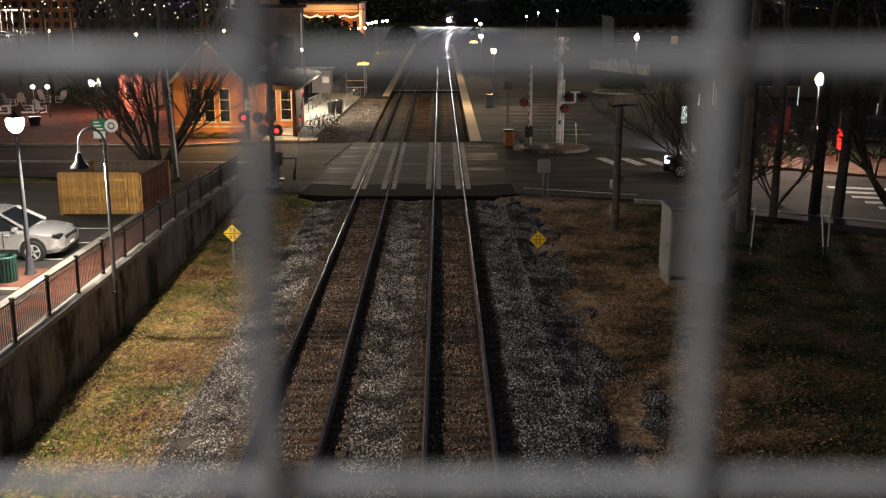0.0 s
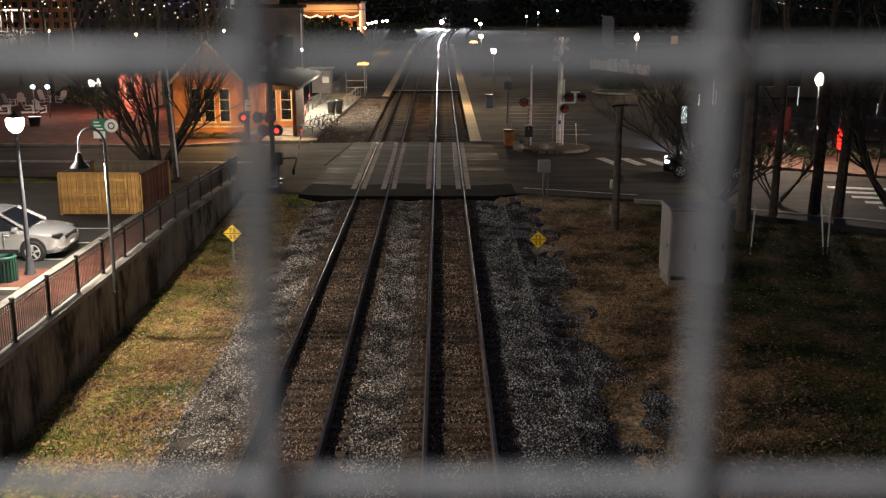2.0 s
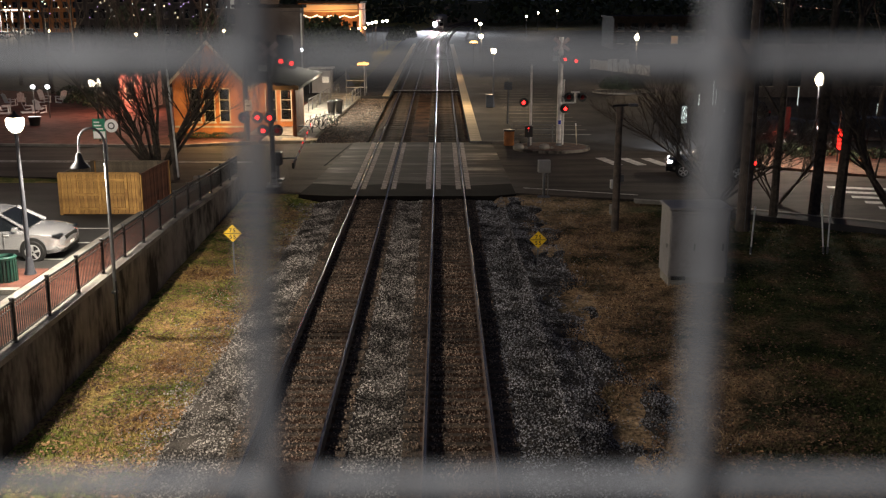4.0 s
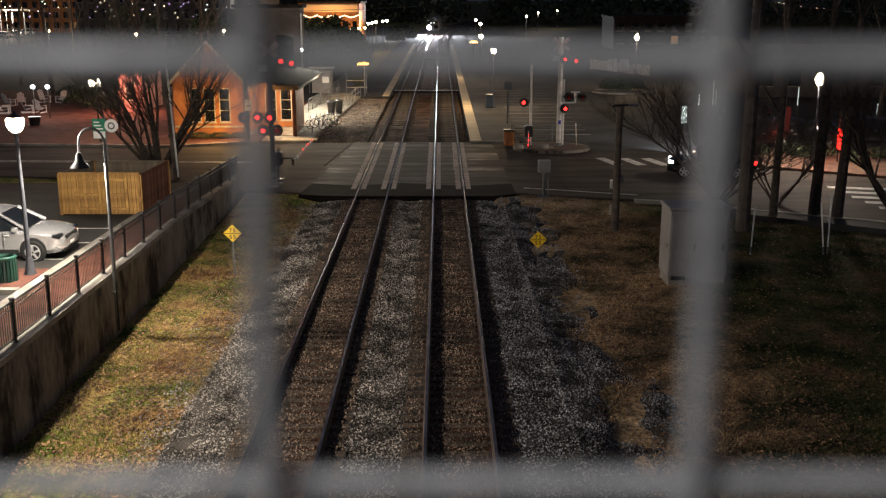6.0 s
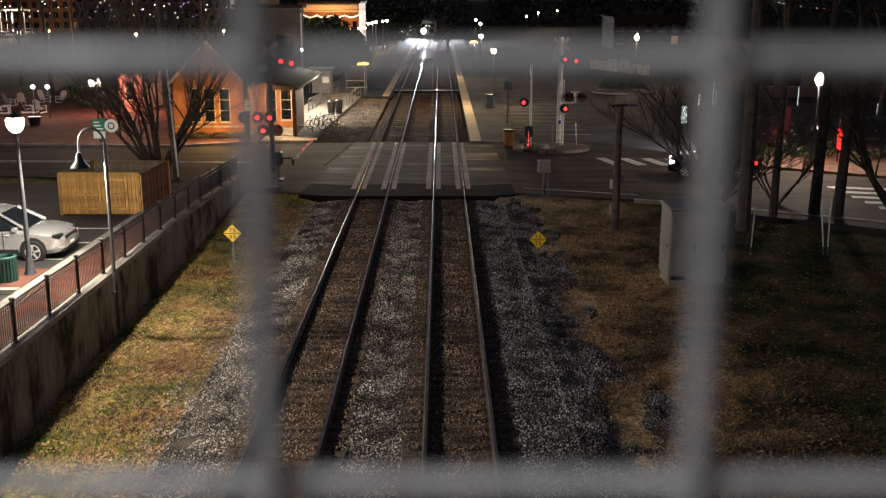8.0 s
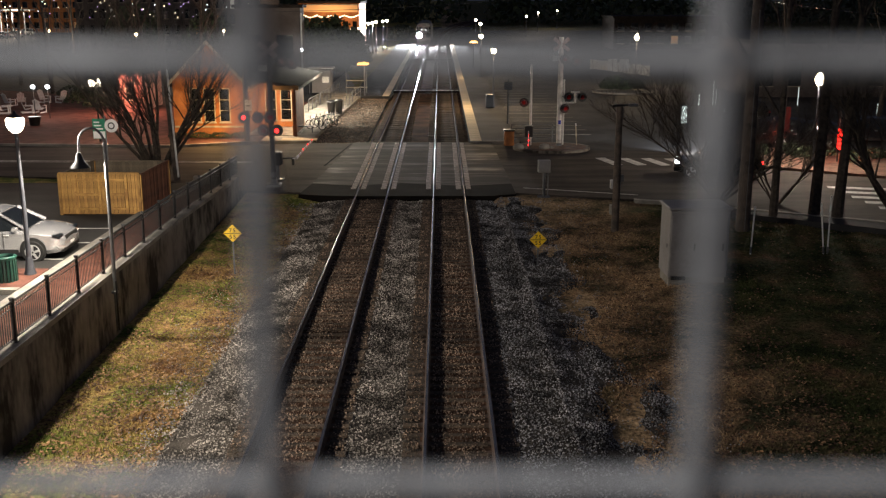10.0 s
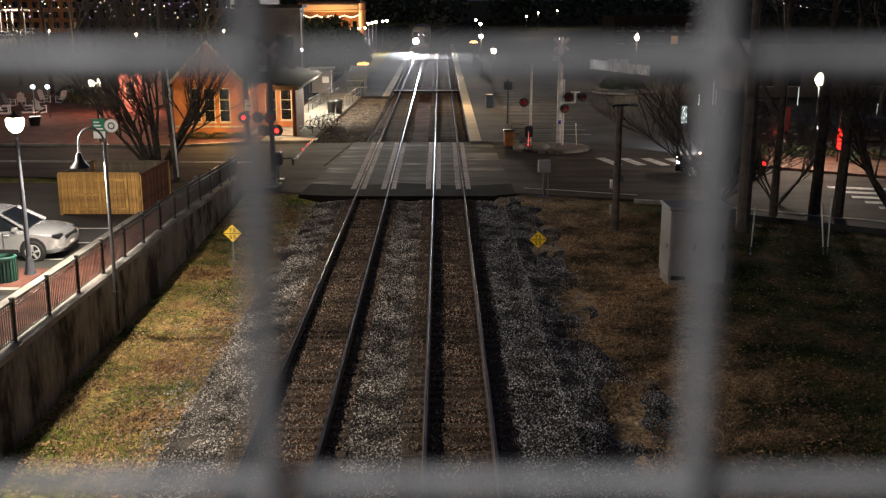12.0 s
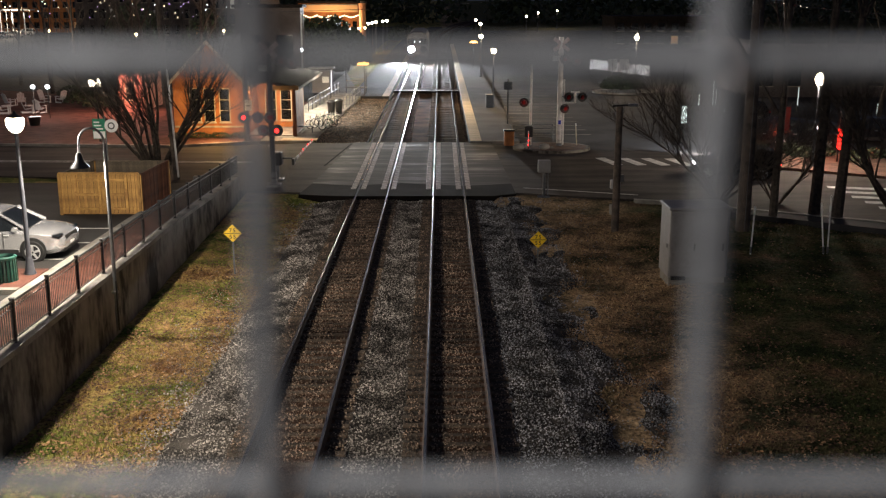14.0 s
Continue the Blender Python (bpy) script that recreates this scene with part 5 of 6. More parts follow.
def build_station():
    t = thing("station_house", "orange-lit brick station house with a steep gable", "building", pose(0, 68.5, 0.1))
    x0, x1, xm, ze, za, d = -18.0, -13.2, -15.5, 3.7, 6.2, 14.0
    part("front_wall", Geo().add([(x0, 0, 0), (x1, 0, 0), (x1, 0, ze), (xm, 0, za), (x0, 0, ze), (x0, .3, 0), (x1, .3, 0), (x1, .3, ze), (xm, .3, za), (x0, .3, ze)],
         [(0, 1, 2, 3, 4), (9, 8, 7, 6, 5), (0, 5, 6, 1), (1, 6, 7, 2), (2, 7, 8, 3), (3, 8, 9, 4), (4, 9, 5, 0)]), M["brickwall"], t)
    for x in (x0, x1 - 0.3):
        part("side_wall", Geo().box(x, x + 0.3, 0.3, d, 0, ze), M["brickwall"], t)
    for s, xe in ((-1, x0 - 0.45), (1, x1 + 0.45)):
        zz = ze - 0.45 * (za - ze) / 2.45
        part("roof_slope", Geo().add([(xe, -0.4, zz), (xm, -0.4, za + 0.1), (xm, d, za + 0.1), (xe, d, zz), (xe, -0.4, zz + .14), (xm, -0.4, za + .26), (xm, d, za + .26), (xe, d, zz + .14)],
             [(0, 1, 2, 3), (7, 6, 5, 4), (0, 4, 5, 1), (1, 5, 6, 2), (2, 6, 7, 3), (3, 7, 4, 0)]), M["roof"], t)
        part("barge_board", Geo().add([(xe, -0.44, zz - .1), (xm, -0.44, za), (xm, -0.44, za + .26), (xe, -0.44, zz + .16), (xe, -0.40, zz - .1), (xm, -0.40, za), (xm, -0.40, za + .26), (xe, -0.40, zz + .16)],
             [(0, 1, 2, 3), (7, 6, 5, 4), (0, 4, 5, 1), (1, 5, 6, 2), (2, 6, 7, 3), (3, 7, 4, 0)]), M["cream"], t)
    for a, b in ((-16.79, -16.2), (-15.87, -15.25), (-14.84, -14.23)):
        window(t, a, b, 1.05, 3.2, -0.01, M["glass"], M["cream"])
    part("string_course", Geo().box(x0, x1, -0.06, 0, 0.62, 0.74, 0.01), M["cream"], t)
    part("plinth", Geo().box(x0 - 0.03, x1 + 0.03, -0.05, 0, 0, 0.4, 0.01), M["brickwall"], t)
    # porch
    part("porch_floor", Geo().box(x1, -9.7, 0.4, d, 0.0, 0.06), M["concrete"], t)
    part("porch_roof", Geo().add([(x1, -.2, 3.9), (-9.5, -.2, 3.15), (-9.5, d, 3.15), (x1, d, 3.9), (x1, -.2, 4.1), (-9.5, -.2, 3.35), (-9.5, d, 3.35), (x1, d, 4.1)],
         [(0, 3, 2, 1), (4, 5, 6, 7), (0, 1, 5, 4), (1, 2, 6, 5), (2, 3, 7, 6), (3, 0, 4, 7)]), M["roof"], t)
    part("fascia", Geo().box(-11.6, -9.5, -0.26, -0.2, 3.15, 3.45, 0.01), M["timber"], t)
    for x in (-13.1, -11.6, -9.85):
        part("porch_post", Geo().box(x - 0.11, x + 0.11, 0, 0.22, 0, 3.5, 0.02), M["redboard"], t)
    part("porch_wall", Geo().box(x1, -9.9, 5.0, 5.2, 0, 3.4), M["brickwall"], t)
    part("porch_screen", Geo().box(-10.05, -9.9, 0.3, 5.0, 0.05, 3.2, 0.01), M["redboard"], t, "brown boarded porch screen")
    for a, b in ((-12.6, -11.9), (-11.5, -10.8)):
        window(t, a, b, 0.6, 2.7, 4.98, M["glass"], M["cream"])


build_station()
t = thing("salmon_building", "salmon-pink plaster building behind the tree", "building", pose(-25.79, 84, 0.1))
part("wall", Geo().box(-0.75, 1.2, 0, 6, 0, 3.0), M["pink"], t)
part("roof", Geo().box(-1.0, 1.5, -0.3, 6.3, 3.0, 3.2, 0.03), M["roof"], t)
window(t, -0.1, 0.6, 1.0, 2.4, -0.01, M["glass"], M["cream"])
# Added light that brightens the salmon wall, no fixture.
lamp(-25.2, 82.0, 3.0, 1500, (1.0, 0.45, 0.32), 0.1)


def hedge(name, label, x, y, z, sx, sy, sz, count, seed, m="hedge", leaf=0.16):
    """A clipped bush of many small leaves on a twiggy core."""
    t = thing(name, label, "shrub", pose(x, y, z), "shrubs")
    rng = np.random.default_rng(seed)
    v, f = [], []
    for i in range(count):
        u, w = rng.uniform(0, 6.28), rng.uniform(-0.2, 1)
        r = 0.78 + 0.25 * rng.random()
        p = Vector((math.cos(u) * math.sqrt(1 - w * w) * sx * r, math.sin(u) * math.sqrt(1 - w * w) * sy * r, (0.25 + 0.75 * max(0, w)) * sz * r))
        a, b = Vector(rng.normal(size=3)).normalized() * leaf, Vector(rng.normal(size=3)).normalized() * leaf
        n = len(v)
        v += [p - a, p + b, p + a, p - b]
        f.append((n, n + 1, n + 2, n + 3))
    tagged(part("foliage", Geo().add(v, f), M[m], t), kind="stuff")
    core = Geo()
    for k in range(6):
        core.tube((0, 0, -0.1), (rng.uniform(-.6, .6) * sx, rng.uniform(-.6, .6) * sy, sz * 0.7), 0.03, 0.015, 5)
    part("stem_core", core, M["bark"], t)
    return t


for i in range(4):
    hedge("hedge", "low clipped hedge under the station windows", -17.5 + 1.35 * i, 67.7, 0.1, 0.75, 0.4, 0.42, 300, 20 + i, leaf=0.06)

# ---- forecourt: bicycles, bins, kiosk ----
def bicycle(m, k):
    t = thing("bicycle", "dark bicycle leaning at the rack", "bicycle", m, "bicycles")
    for y in (-0.52, 0.52):
        w = Geo()
        pts = [(0, y + 0.33 * math.cos(a), 0.34 + 0.33 * math.sin(a)) for a in [2 * math.pi * i / 18 for i in range(19)]]
        w.path(pts, 0.022, 5)
        for i in range(6):
            a = math.pi * i / 6
            w.tube((0, y + 0.32 * math.cos(a), 0.34 + 0.32 * math.sin(a)), (0, y - 0.32 * math.cos(a), 0.34 - 0.32 * math.sin(a)), 0.004, 0.004, 3)
        part("wheel", w, M["tyre"], t)
    part("frame", Geo().path([(0, -0.52, 0.34), (0, -0.1, 0.3), (0, 0.38, 0.82), (0, -0.2, 0.8), (0, -0.52, 0.34)], 0.02, 6).path([(0, -0.1, 0.3), (0, -0.2, 0.92)], 0.018, 6).path([(0, 0.52, 0.34), (0, 0.38, 0.98)], 0.018, 6), k, t)
    part("saddle", Geo().box(-0.07, 0.07, -0.33, -0.08, 0.92, 0.98, 0.02), M["blackmetal"], t)
    part("handlebar", Geo().tube((-0.27, 0.36, 1.0), (0.27, 0.36, 1.0), 0.016), M["greymetal"], t)


for i, (px, py) in enumerate(((0, 0), (0.55, 0.7), (1.15, 1.3), (1.5, 2.4))):
    bicycle(pose(-8.9 + px * 0.5, 72.3 + py * 1.1, 0.09, 0, 8 if i % 2 else -6, 62 + 14 * i), (M["greymetal"], M["blackmetal"], M["green"], M["greymetal"])[i])
t = thing("bicycle_rack", "galvanised bicycle rack on the walkway", "bicycle rack", pose(-8.75, 73.2, 0.09))
for i in range(5):
    a = [(0.12 * i, 0.75 * i - 0.0, 0), (0.12 * i, 0.75 * i, 0.8), (0.12 * i + 0.5, 0.75 * i, 0.8), (0.12 * i + 0.5, 0.75 * i, 0)]
    part("hoop", Geo().path(a, 0.03, 7), M["greymetal"], t)
for i, y in enumerate((81.5, 82.6)):
    t = thing("litter_bin", "dark blue-black litter bin on the walkway", "bin", pose(-8.75 + 0.5 * i, y, 0.09), "walkway bins")
    part("body", Geo().lathe([(0.27, 0), (0.33, 0.95), (0.35, 1.0)], n=14), M["blackmetal"], t)
    part("lid", Geo().lathe([(0.36, 1.0), (0.36, 1.06), (0.2, 1.2)], n=14), M["blackmetal"], t)
t = thing("bench", "pale metal bench on the walkway", "bench", pose(-9.6, 70.6, 0.09, 0, 0, 10))
for i in range(4):
    part("slat", Geo().box(-0.75, 0.75, -0.25 + 0.13 * i, -0.15 + 0.13 * i, 0.43, 0.47, 0.008), M["greymetal"], t)
for x in (-0.65, 0.65):
    part("leg", Geo().path([(x, -0.22, 0), (x, -0.22, 0.43), (x, 0.25, 0.43), (x, 0.25, 0)], 0.025, 7), M["greymetal"], t)
for x, y in ((-10.9, 84.0), (-10.6, 90.0), (-10.3, 96.0), (-8.2, 86.0), (-7.9, 92.0)):
    t = thing("handrail", "galvanised handrail beside the ramp", "handrail", pose(x, y, 0.09, 0, 0, -3), "handrails")
    for k in range(4):
        part("post", Geo().tube((0, 1.8 * k, 0), (0, 1.8 * k, 1.0), 0.03, 0.03, 7), M["greymetal"], t)
    for z in (0.5, 1.0):
        part("rail", Geo().tube((0, 0, z), (0, 5.4, z), 0.03, 0.03, 7), M["greymetal"], t)
t = thing("kiosk", "pale ticket kiosk with a lit panel", "kiosk", pose(-11.77, 101, 0.09))
part("body", Geo().box(-0.95, 0.95, 0, 1.2, 0, 2.2, 0.03), M["cabinetgrey"], t)
part("roof", Geo().box(-1.25, 1.25, -0.3, 1.4, 2.35, 2.5, 0.03), M["white"], t)
for x in (-1.15, 1.15):
    part("post", Geo().tube((x, -0.2, 0), (x, -0.2, 2.35), 0.04, 0.04, 8), M["greymetal"], t)
part("screen", Geo().box(0.1, 0.75, -0.02, 0.0, 1.0, 1.6), M["g_winwhite"], t, "lit white panel")
t = thing("platform_shelter", "low grey shelter frame at the platform end", "shelter", pose(-8.31, 101, 0.1))
for x in (-1.0, 1.0):
    part("post", Geo().tube((x, 0, 0), (x, 0, 2.4), 0.05, 0.05, 8), M["greymetal"], t)
part("bench_top", Geo().box(-1.1, 1.1, -0.3, 0.3, 0.5, 0.6, 0.02), M["concrete"], t)
part("cross_rail", Geo().tube((-1.0, 0, 1.2), (1.0, 0, 1.2), 0.04, 0.04, 8), M["yellow"], t)
t = thing("amber_lamp_post", "post with an amber lamp box at the platform end", "street lamp", pose(-7.26, 98, 0))
part("post", Geo().tube((0, 0, -0.1), (0, 0, 3.1), 0.06, 0.06, 8), M["greymetal"], t)
part("lamp_box", Geo().box(-0.65, 0.4, -0.15, 0.15, 3.0, 3.25, 0.04), M["g_amber"], t, "glowing amber lamp")
part("hood", Geo().box(-0.75, 0.5, -0.2, 0.2, 3.26, 3.34, 0.02), M["blackmetal"], t)
lamp(-7.45, 96.4, 2.9, 350, (1.0, 0.62, 0.28), 0.1)

# ---- east platform furniture ----
def platform_lamp(x, y, h, k="g_warm", s=0.9):
    return lantern(x, y, 0.06, h, "black lantern post glowing on the platform", s, "platform lanterns", k)


platform_lamp(4.59, 88, 5.1)
lamp(4.59, 87.6, 4.9, 1800, (1.0, 0.72, 0.42), 0.2)
platform_lamp(4.85, 122, 5.1)
platform_lamp(6.87, 176, 5.2)
platform_lamp(7.12, 206, 5.2)
lamp(4.85, 121.5, 4.9, 1500, (1.0, 0.72, 0.42), 0.2)
lamp(6.87, 175.5, 5.0, 700, (1.0, 0.72, 0.42), 0.2)
t = thing("amber_lamp_post", "post with a flat amber lamp", "street lamp", pose(4.45, 137, 0.06))
part("post", Geo().tube((0, 0, 0), (0, 0, 3.4), 0.05, 0.05, 8), M["blackmetal"], t)
part("lamp_box", Geo().lathe([(0.5, 3.35), (0.55, 3.42), (0.3, 3.6)], n=16), M["g_amber"], t, "glowing amber lamp")
t = thing("litter_bin", "black litter bin on the platform", "bin", pose(4.25, 87.6, 0.06))
part("body", Geo().box(-0.3, 0.3, -0.3, 0.3, 0, 1.0, 0.03), M["blackmetal"], t)
part("lid", Geo().box(-0.34, 0.34, -0.34, 0.34, 1.0, 1.15, 0.04), M["blackmetal"], t)
t = thing("platform_post", "tall black post at the platform edge", "post", pose(5.07, 76, 0.0))
part("shaft", Geo().tube((0, 0, -0.1), (0, 0, 3.4), 0.07, 0.06, 10), M["blackmetal"], t)
part("sign_plate", Geo().box(-0.3, 0.3, -0.08, -0.05, 2.6, 3.2, 0.01), M["blackmetal"], t)
t = thing("orange_cabinet", "small orange-brown cabinet at the platform end", "cabinet", pose(4.46, 65.2, -0.05))
part("body", Geo().box(-0.32, 0.32, -0.25, 0.25, 0, 0.95, 0.03), mat("orange_enamel", (0.45, 0.16, 0.04), 0.5), t)
part("lid", Geo().box(-0.36, 0.36, -0.29, 0.29, 0.95, 1.05, 0.02), M["blackmetal"], t)
part("stand", Geo().box(-0.2, 0.2, -0.2, 0.2, -0.15, 0), M["concrete"], t)
for i in range(14):
    line_mark("bay_line", 5.6, 70.8 + 2.6 * i, 10.6, 70.6 + 2.6 * i, 0.10, -0.04, "faded white parking line", "concrete")
t = thing("pipe_fence", "low pipe fence behind the signal island", "fence", pose(0, 66.9, 0))
for x in (4.75, 6.1, 7.45):
    part("post", Geo().tube((x, 0, -0.2), (x, 0, 1.15), 0.04, 0.04, 8), M["greymetal"], t)
for z in (0.25, 0.55, 0.85, 1.1):
    part("rail", Geo().tube((4.75, 0, z), (7.45, 0, z), 0.025, 0.025, 7), M["greymetal"], t)
for i in range(4):
    for j in range(2):
        part("tactile_tile", Geo().box(0, 0.58, 0, 0.58, -0.02, 0.012, 0.005), M["yellow"], bpy.data.objects["pavement_forecourt"], "", pose(-10.6 + 0.6 * i, 66.7 + 0.6 * j, 0.09))
t = thing("signal_bungalow_stake", "thin pale stake on the island", "stake", pose(8.72, 64.2, 0.1, 0, -4, 0))
part("rod", Geo().tube((0, 0, 0), (0, 0, 1.4), 0.035, 0.03, 8), M["cream"], t)
part("tip", Geo().tube((0, 0, 1.25), (0, 0, 1.42), 0.045, 0.045, 8), M["white"], t)
for x in (4.9, 6.5):
    t = thing("island_boulder", "pale boulder on the island bed", "boulder", pose(x, 62.6, 0.13))
    part("stone", Geo().lathe([(0.32, 0), (0.36, 0.1), (0.28, 0.25), (0.1, 0.33)], n=9), M["concrete"], t)
    part("edge_stone", Geo().lathe([(0.14, 0), (0.15, 0.06), (0.05, 0.14)], n=7, m=pose(0.45, 0.1, 0)), M["concrete"], t)

# ---- east car park ----
lantern(20.87, 56, 0.0, 5.15, "black lantern post with a glowing acorn globe", 0.85, acorn=True)
lantern(21.4, 112, 0.0, 5.3, "black lantern post in the far car park", 0.85, acorn=True)
lamp(21.4, 111, 5.1, 2000, (1.0, 0.72, 0.42), 0.2)
for px, y, h in ((928, 250, 5.3), (948, 290, 5.6), (981, 330, 5.6)):
    X = (px - 779) * y / 1787
    lantern(X, y, -0.1, h, "distant lantern post beside the line", 0.95, "distant lanterns")
    lamp(X, y - 0.6, h - 0.3, 1200, (1.0, 0.8, 0.6), 0.3)
t = thing("white_fence", "long white board fence in the car park", "fence", pose(20.13, 136.97, -0.05, 0, 0, -68))
for i in range(14):
    part("board", Geo().box(1.0 * i, 1.0 * i + 0.96, -0.02, 0.02, 0.1, 1.3, 0.005), M["white"], t)
for i in range(8):
    part("post", Geo().box(2.0 * i - 0.05, 2.0 * i + 0.05, -0.05, 0.05, 0, 1.4, 0.005), M["white"], t)
hedge("hedge", "dark clipped hedge on the parking island", 18.48, 103.66, 0.1, 2.2, 1.6, 1.5, 1500, 31)
setting("island_kerb_lot", Geo().slab([(15.98 + 2.6 + 3.2 * math.cos(a), 103 + 2.6 * math.sin(a)) for a in [2 * math.pi * i / 20 for i in range(20)]], -0.3, 0.10), M["concrete"], "pale kerb of the parking island")
t = thing("notice_board", "white double notice board on the island", "sign", pose(18.45, 106, 0))
for x in (-0.6, 0.6):
    part("post", Geo().tube((x, 0, 0), (x, 0, 3.2), 0.05, 0.05, 8), M["greymetal"], t)
    part("board", Geo().box(x - 0.5, x + 0.5, -0.04, 0.0, 1.9, 3.1, 0.01), M["white"], t)
car("parked_car", "dark car parked across the road", M["cardark"], pose(22.04, 66.89, -0.05, 0, 0, 70), "parked cars")
car("parked_car", "dark car parked under the red sign", M["cardark"], pose(23.56, 64.78, -0.05, 0, 0, 68), "parked cars")
car("parked_car", "dark car parked beside the red car", M["cardark"], pose(28.43, 66.88, -0.05, 0, 0, 75), "parked cars")
car("parked_car", "dark car standing in the car park lane", M["cardark"], pose(20.25, 65.3, -0.05, 0, 0, 100), "parked cars")
spot(16.23, 59.67, 0.75, (15.27, 66.91, 0), 9000, 70, (0.85, 0.92, 1.0), 0.15)
car("parked_car", "dark car parked at the back of the lot", M["cardark"], pose(22.94, 77.94, -0.05, 0, 0, 85), "parked cars")
setting("planting_bed", Geo().slab([(17.71, 56.3), (23.56, 52.63), (27.99, 57.47), (19.97, 63.78)], -0.3, 0.12), M["mulch"], "mulch planting bed across the road")
for i, (px, py) in enumerate(((1345, 278), (1400, 275), (1425, 282), (1465, 280), (1520, 292), (1555, 285))):
    X, Y = (px - 779) / 1787 * (9.29 / math.tan(radians(14) - math.atan((441 - py) / 1787))) * 1.0, 9.29 / math.tan(radians(14) - math.atan((441 - py) / 1787))
    hedge("shrub", "small shrub in the planting bed", X, Y, 0.1, 0.7, 0.6, 0.7, 260, 50 + i, leaf=0.09)
t = thing("neon_sign", "vertical red neon sign on a post", "sign", pose(22.85, 57.49, 0.0))
part("post", Geo().tube((0, 0.08, 0), (0, 0.08, 3.0), 0.05, 0.05, 8), M["blackmetal"], t)
part("panel", Geo().box(-0.17, 0.17, -0.02, 0.06, 0.75, 2.1, 0.02), M["blackmetal"], t)
for k in range(5):
    part("letter_bar", Geo().box(-0.12, 0.12, -0.045, -0.021, 0.82 + 0.25 * k, 1.0 + 0.25 * k), M["g_redsoft"], t, "glowing red letter bar")
lamp(22.47 - 0.3, 57.5, 2.3, 110, (1.0, 0.10, 0.05), 0.15)
lamp(21.89, 64.5, 0.9, 110, (1.0, 0.12, 0.05), 0.15)
lamp(24.9, 60.5, 0.9, 110, (1.0, 0.12, 0.05), 0.15)
t = thing("banner", "dull red banner on a post", "banner", pose(21.77, 63.78, 0))
part("post", Geo().tube((0, 0, 0), (0, 0, 3.0), 0.04, 0.04, 8), M["blackmetal"], t)
part("cloth", Geo().box(0.04, 0.34, -0.01, 0.01, 1.1, 2.6, 0.003), M["redbody"], t)

for px, py, h in ((1267, 196, 2.0), (1242, 196, 0.9), (1272, 196, 1.3), (1289, 222, 0.8), (1419, 196, 1.5), (1471, 199, 1.0), (1563, 215, 0.9)):
    Y = 9.29 / math.tan(radians(14) - math.atan((441 - py) / 1787))
    t = thing("light_column", "slim post with a pale lit tube", "light", pose((px - 779) / 1787 * Y * 0.985, Y, -0.05), "lit columns")
    part("post", Geo().tube((0, 0, -0.1), (0, 0, 0.5), 0.06, 0.06, 8), M["blackmetal"], t)
    part("tube", Geo().tube((0, 0, 0.5), (0, 0, 0.5 + h), 0.04, 0.04, 8), M["g_tube"], t, "pale glowing tube")
t = thing("lit_poster", "pale green-white lit poster case", "poster", pose(18.63, 77.22, -0.05))
part("case", Geo().box(-0.27, 0.27, 0, 0.12, -0.1, 1.4, 0.02), M["blackmetal"], t)
part("panel", Geo().box(-0.21, 0.21, -0.015, -0.002, 0.0, 1.3, 0.004), M["g_tube"], t, "pale lit poster")

# ---- trunks and trees on the east verge ----
t = thing("utility_pole", "thick dark wooden utility pole on the verge", "utility pole", pose(12.75, 41.5, -0.2))
part("shaft", Geo().lathe([(0.30, -0.2), (0.26, 4), (0.22, 13)], n=14), M["pole"], t)
part("ground_wire", Geo().tube((0.0, -0.30, 0), (0, -0.24, 9), 0.012, 0.012, 5), M["greymetal"], t)
bare_tree("bare_tree", "slender bare tree on the verge", pose(14.6, 43.3, -0.1, 0, -2.5, 0), 11, 1, 12, 0.03, 0.20, 2, twist=0.10, first=0.3)
bare_tree("bare_tree", "straight bare tree on the verge", pose(16.5, 43.6, -0.1), 12, 1, 16, 0.02, 0.27, 2, twist=0.06, first=0.4)
bare_tree("bare_tree", "leaning bare tree on the verge", pose(17.3, 43.0, -0.1, 0, 1.5, 0), 13, 1, 15, 0.05, 0.26, 2, twist=0.07, first=0.4)
bare_tree("bare_tree", "spreading bare tree on the verge", pose(20.4, 43.6, -0.1, 0, -6, 0), 17, 5, 6.5, 0.8, 0.13, 3, twist=0.35, kids=3)
bare_tree("bare_tree", "low bare tree with drooping twigs", pose(13.2, 46.9, 0.0), 21, 8, 5.6, 1.5, 0.07, 3, twist=0.45, kids=3, first=0.2)
bare_tree("bare_tree", "low scrubby bare tree between the trunks", pose(15.6, 46.0, 0.0), 27, 6, 4.2, 1.2, 0.05, 3, twist=0.45, kids=2, first=0.2)

# ---- plaza ----
def garden_chair(m):
    t = thing("garden_chair", "white slatted garden chair on the plaza", "chair", m, "garden chairs")
    for i in range(5):
        part("back_slat", Geo().box(-0.05, 0.05, -0.012, 0.012, 0, 0.85 + 0.06 * (2 - abs(i - 2)), 0.004), M["white"], t, "", pose(-0.24 + 0.12 * i, 0.32, 0.28, -22, 0, 0))
    for i in range(5):
        part("seat_slat", Geo().box(-0.29, 0.29, -0.045, 0.045, -0.012, 0.012, 0.004), M["white"], t, "", pose(0, -0.25 + 0.12 * i, 0.40 - 0.025 * i))
    for x in (-0.34, 0.34):
        part("arm", Geo().box(x - 0.06, x + 0.06, -0.38, 0.36, 0.58, 0.61, 0.005), M["white"], t)
        part("front_leg", Geo().box(x - 0.02, x + 0.02, -0.34, -0.24, 0, 0.58, 0.004), M["white"], t)
        part("rear_leg", Geo().box(x - 0.02, x + 0.02, -0.2, 0.62, 0.02, 0.12, 0.004), M["white"], t)
    return t


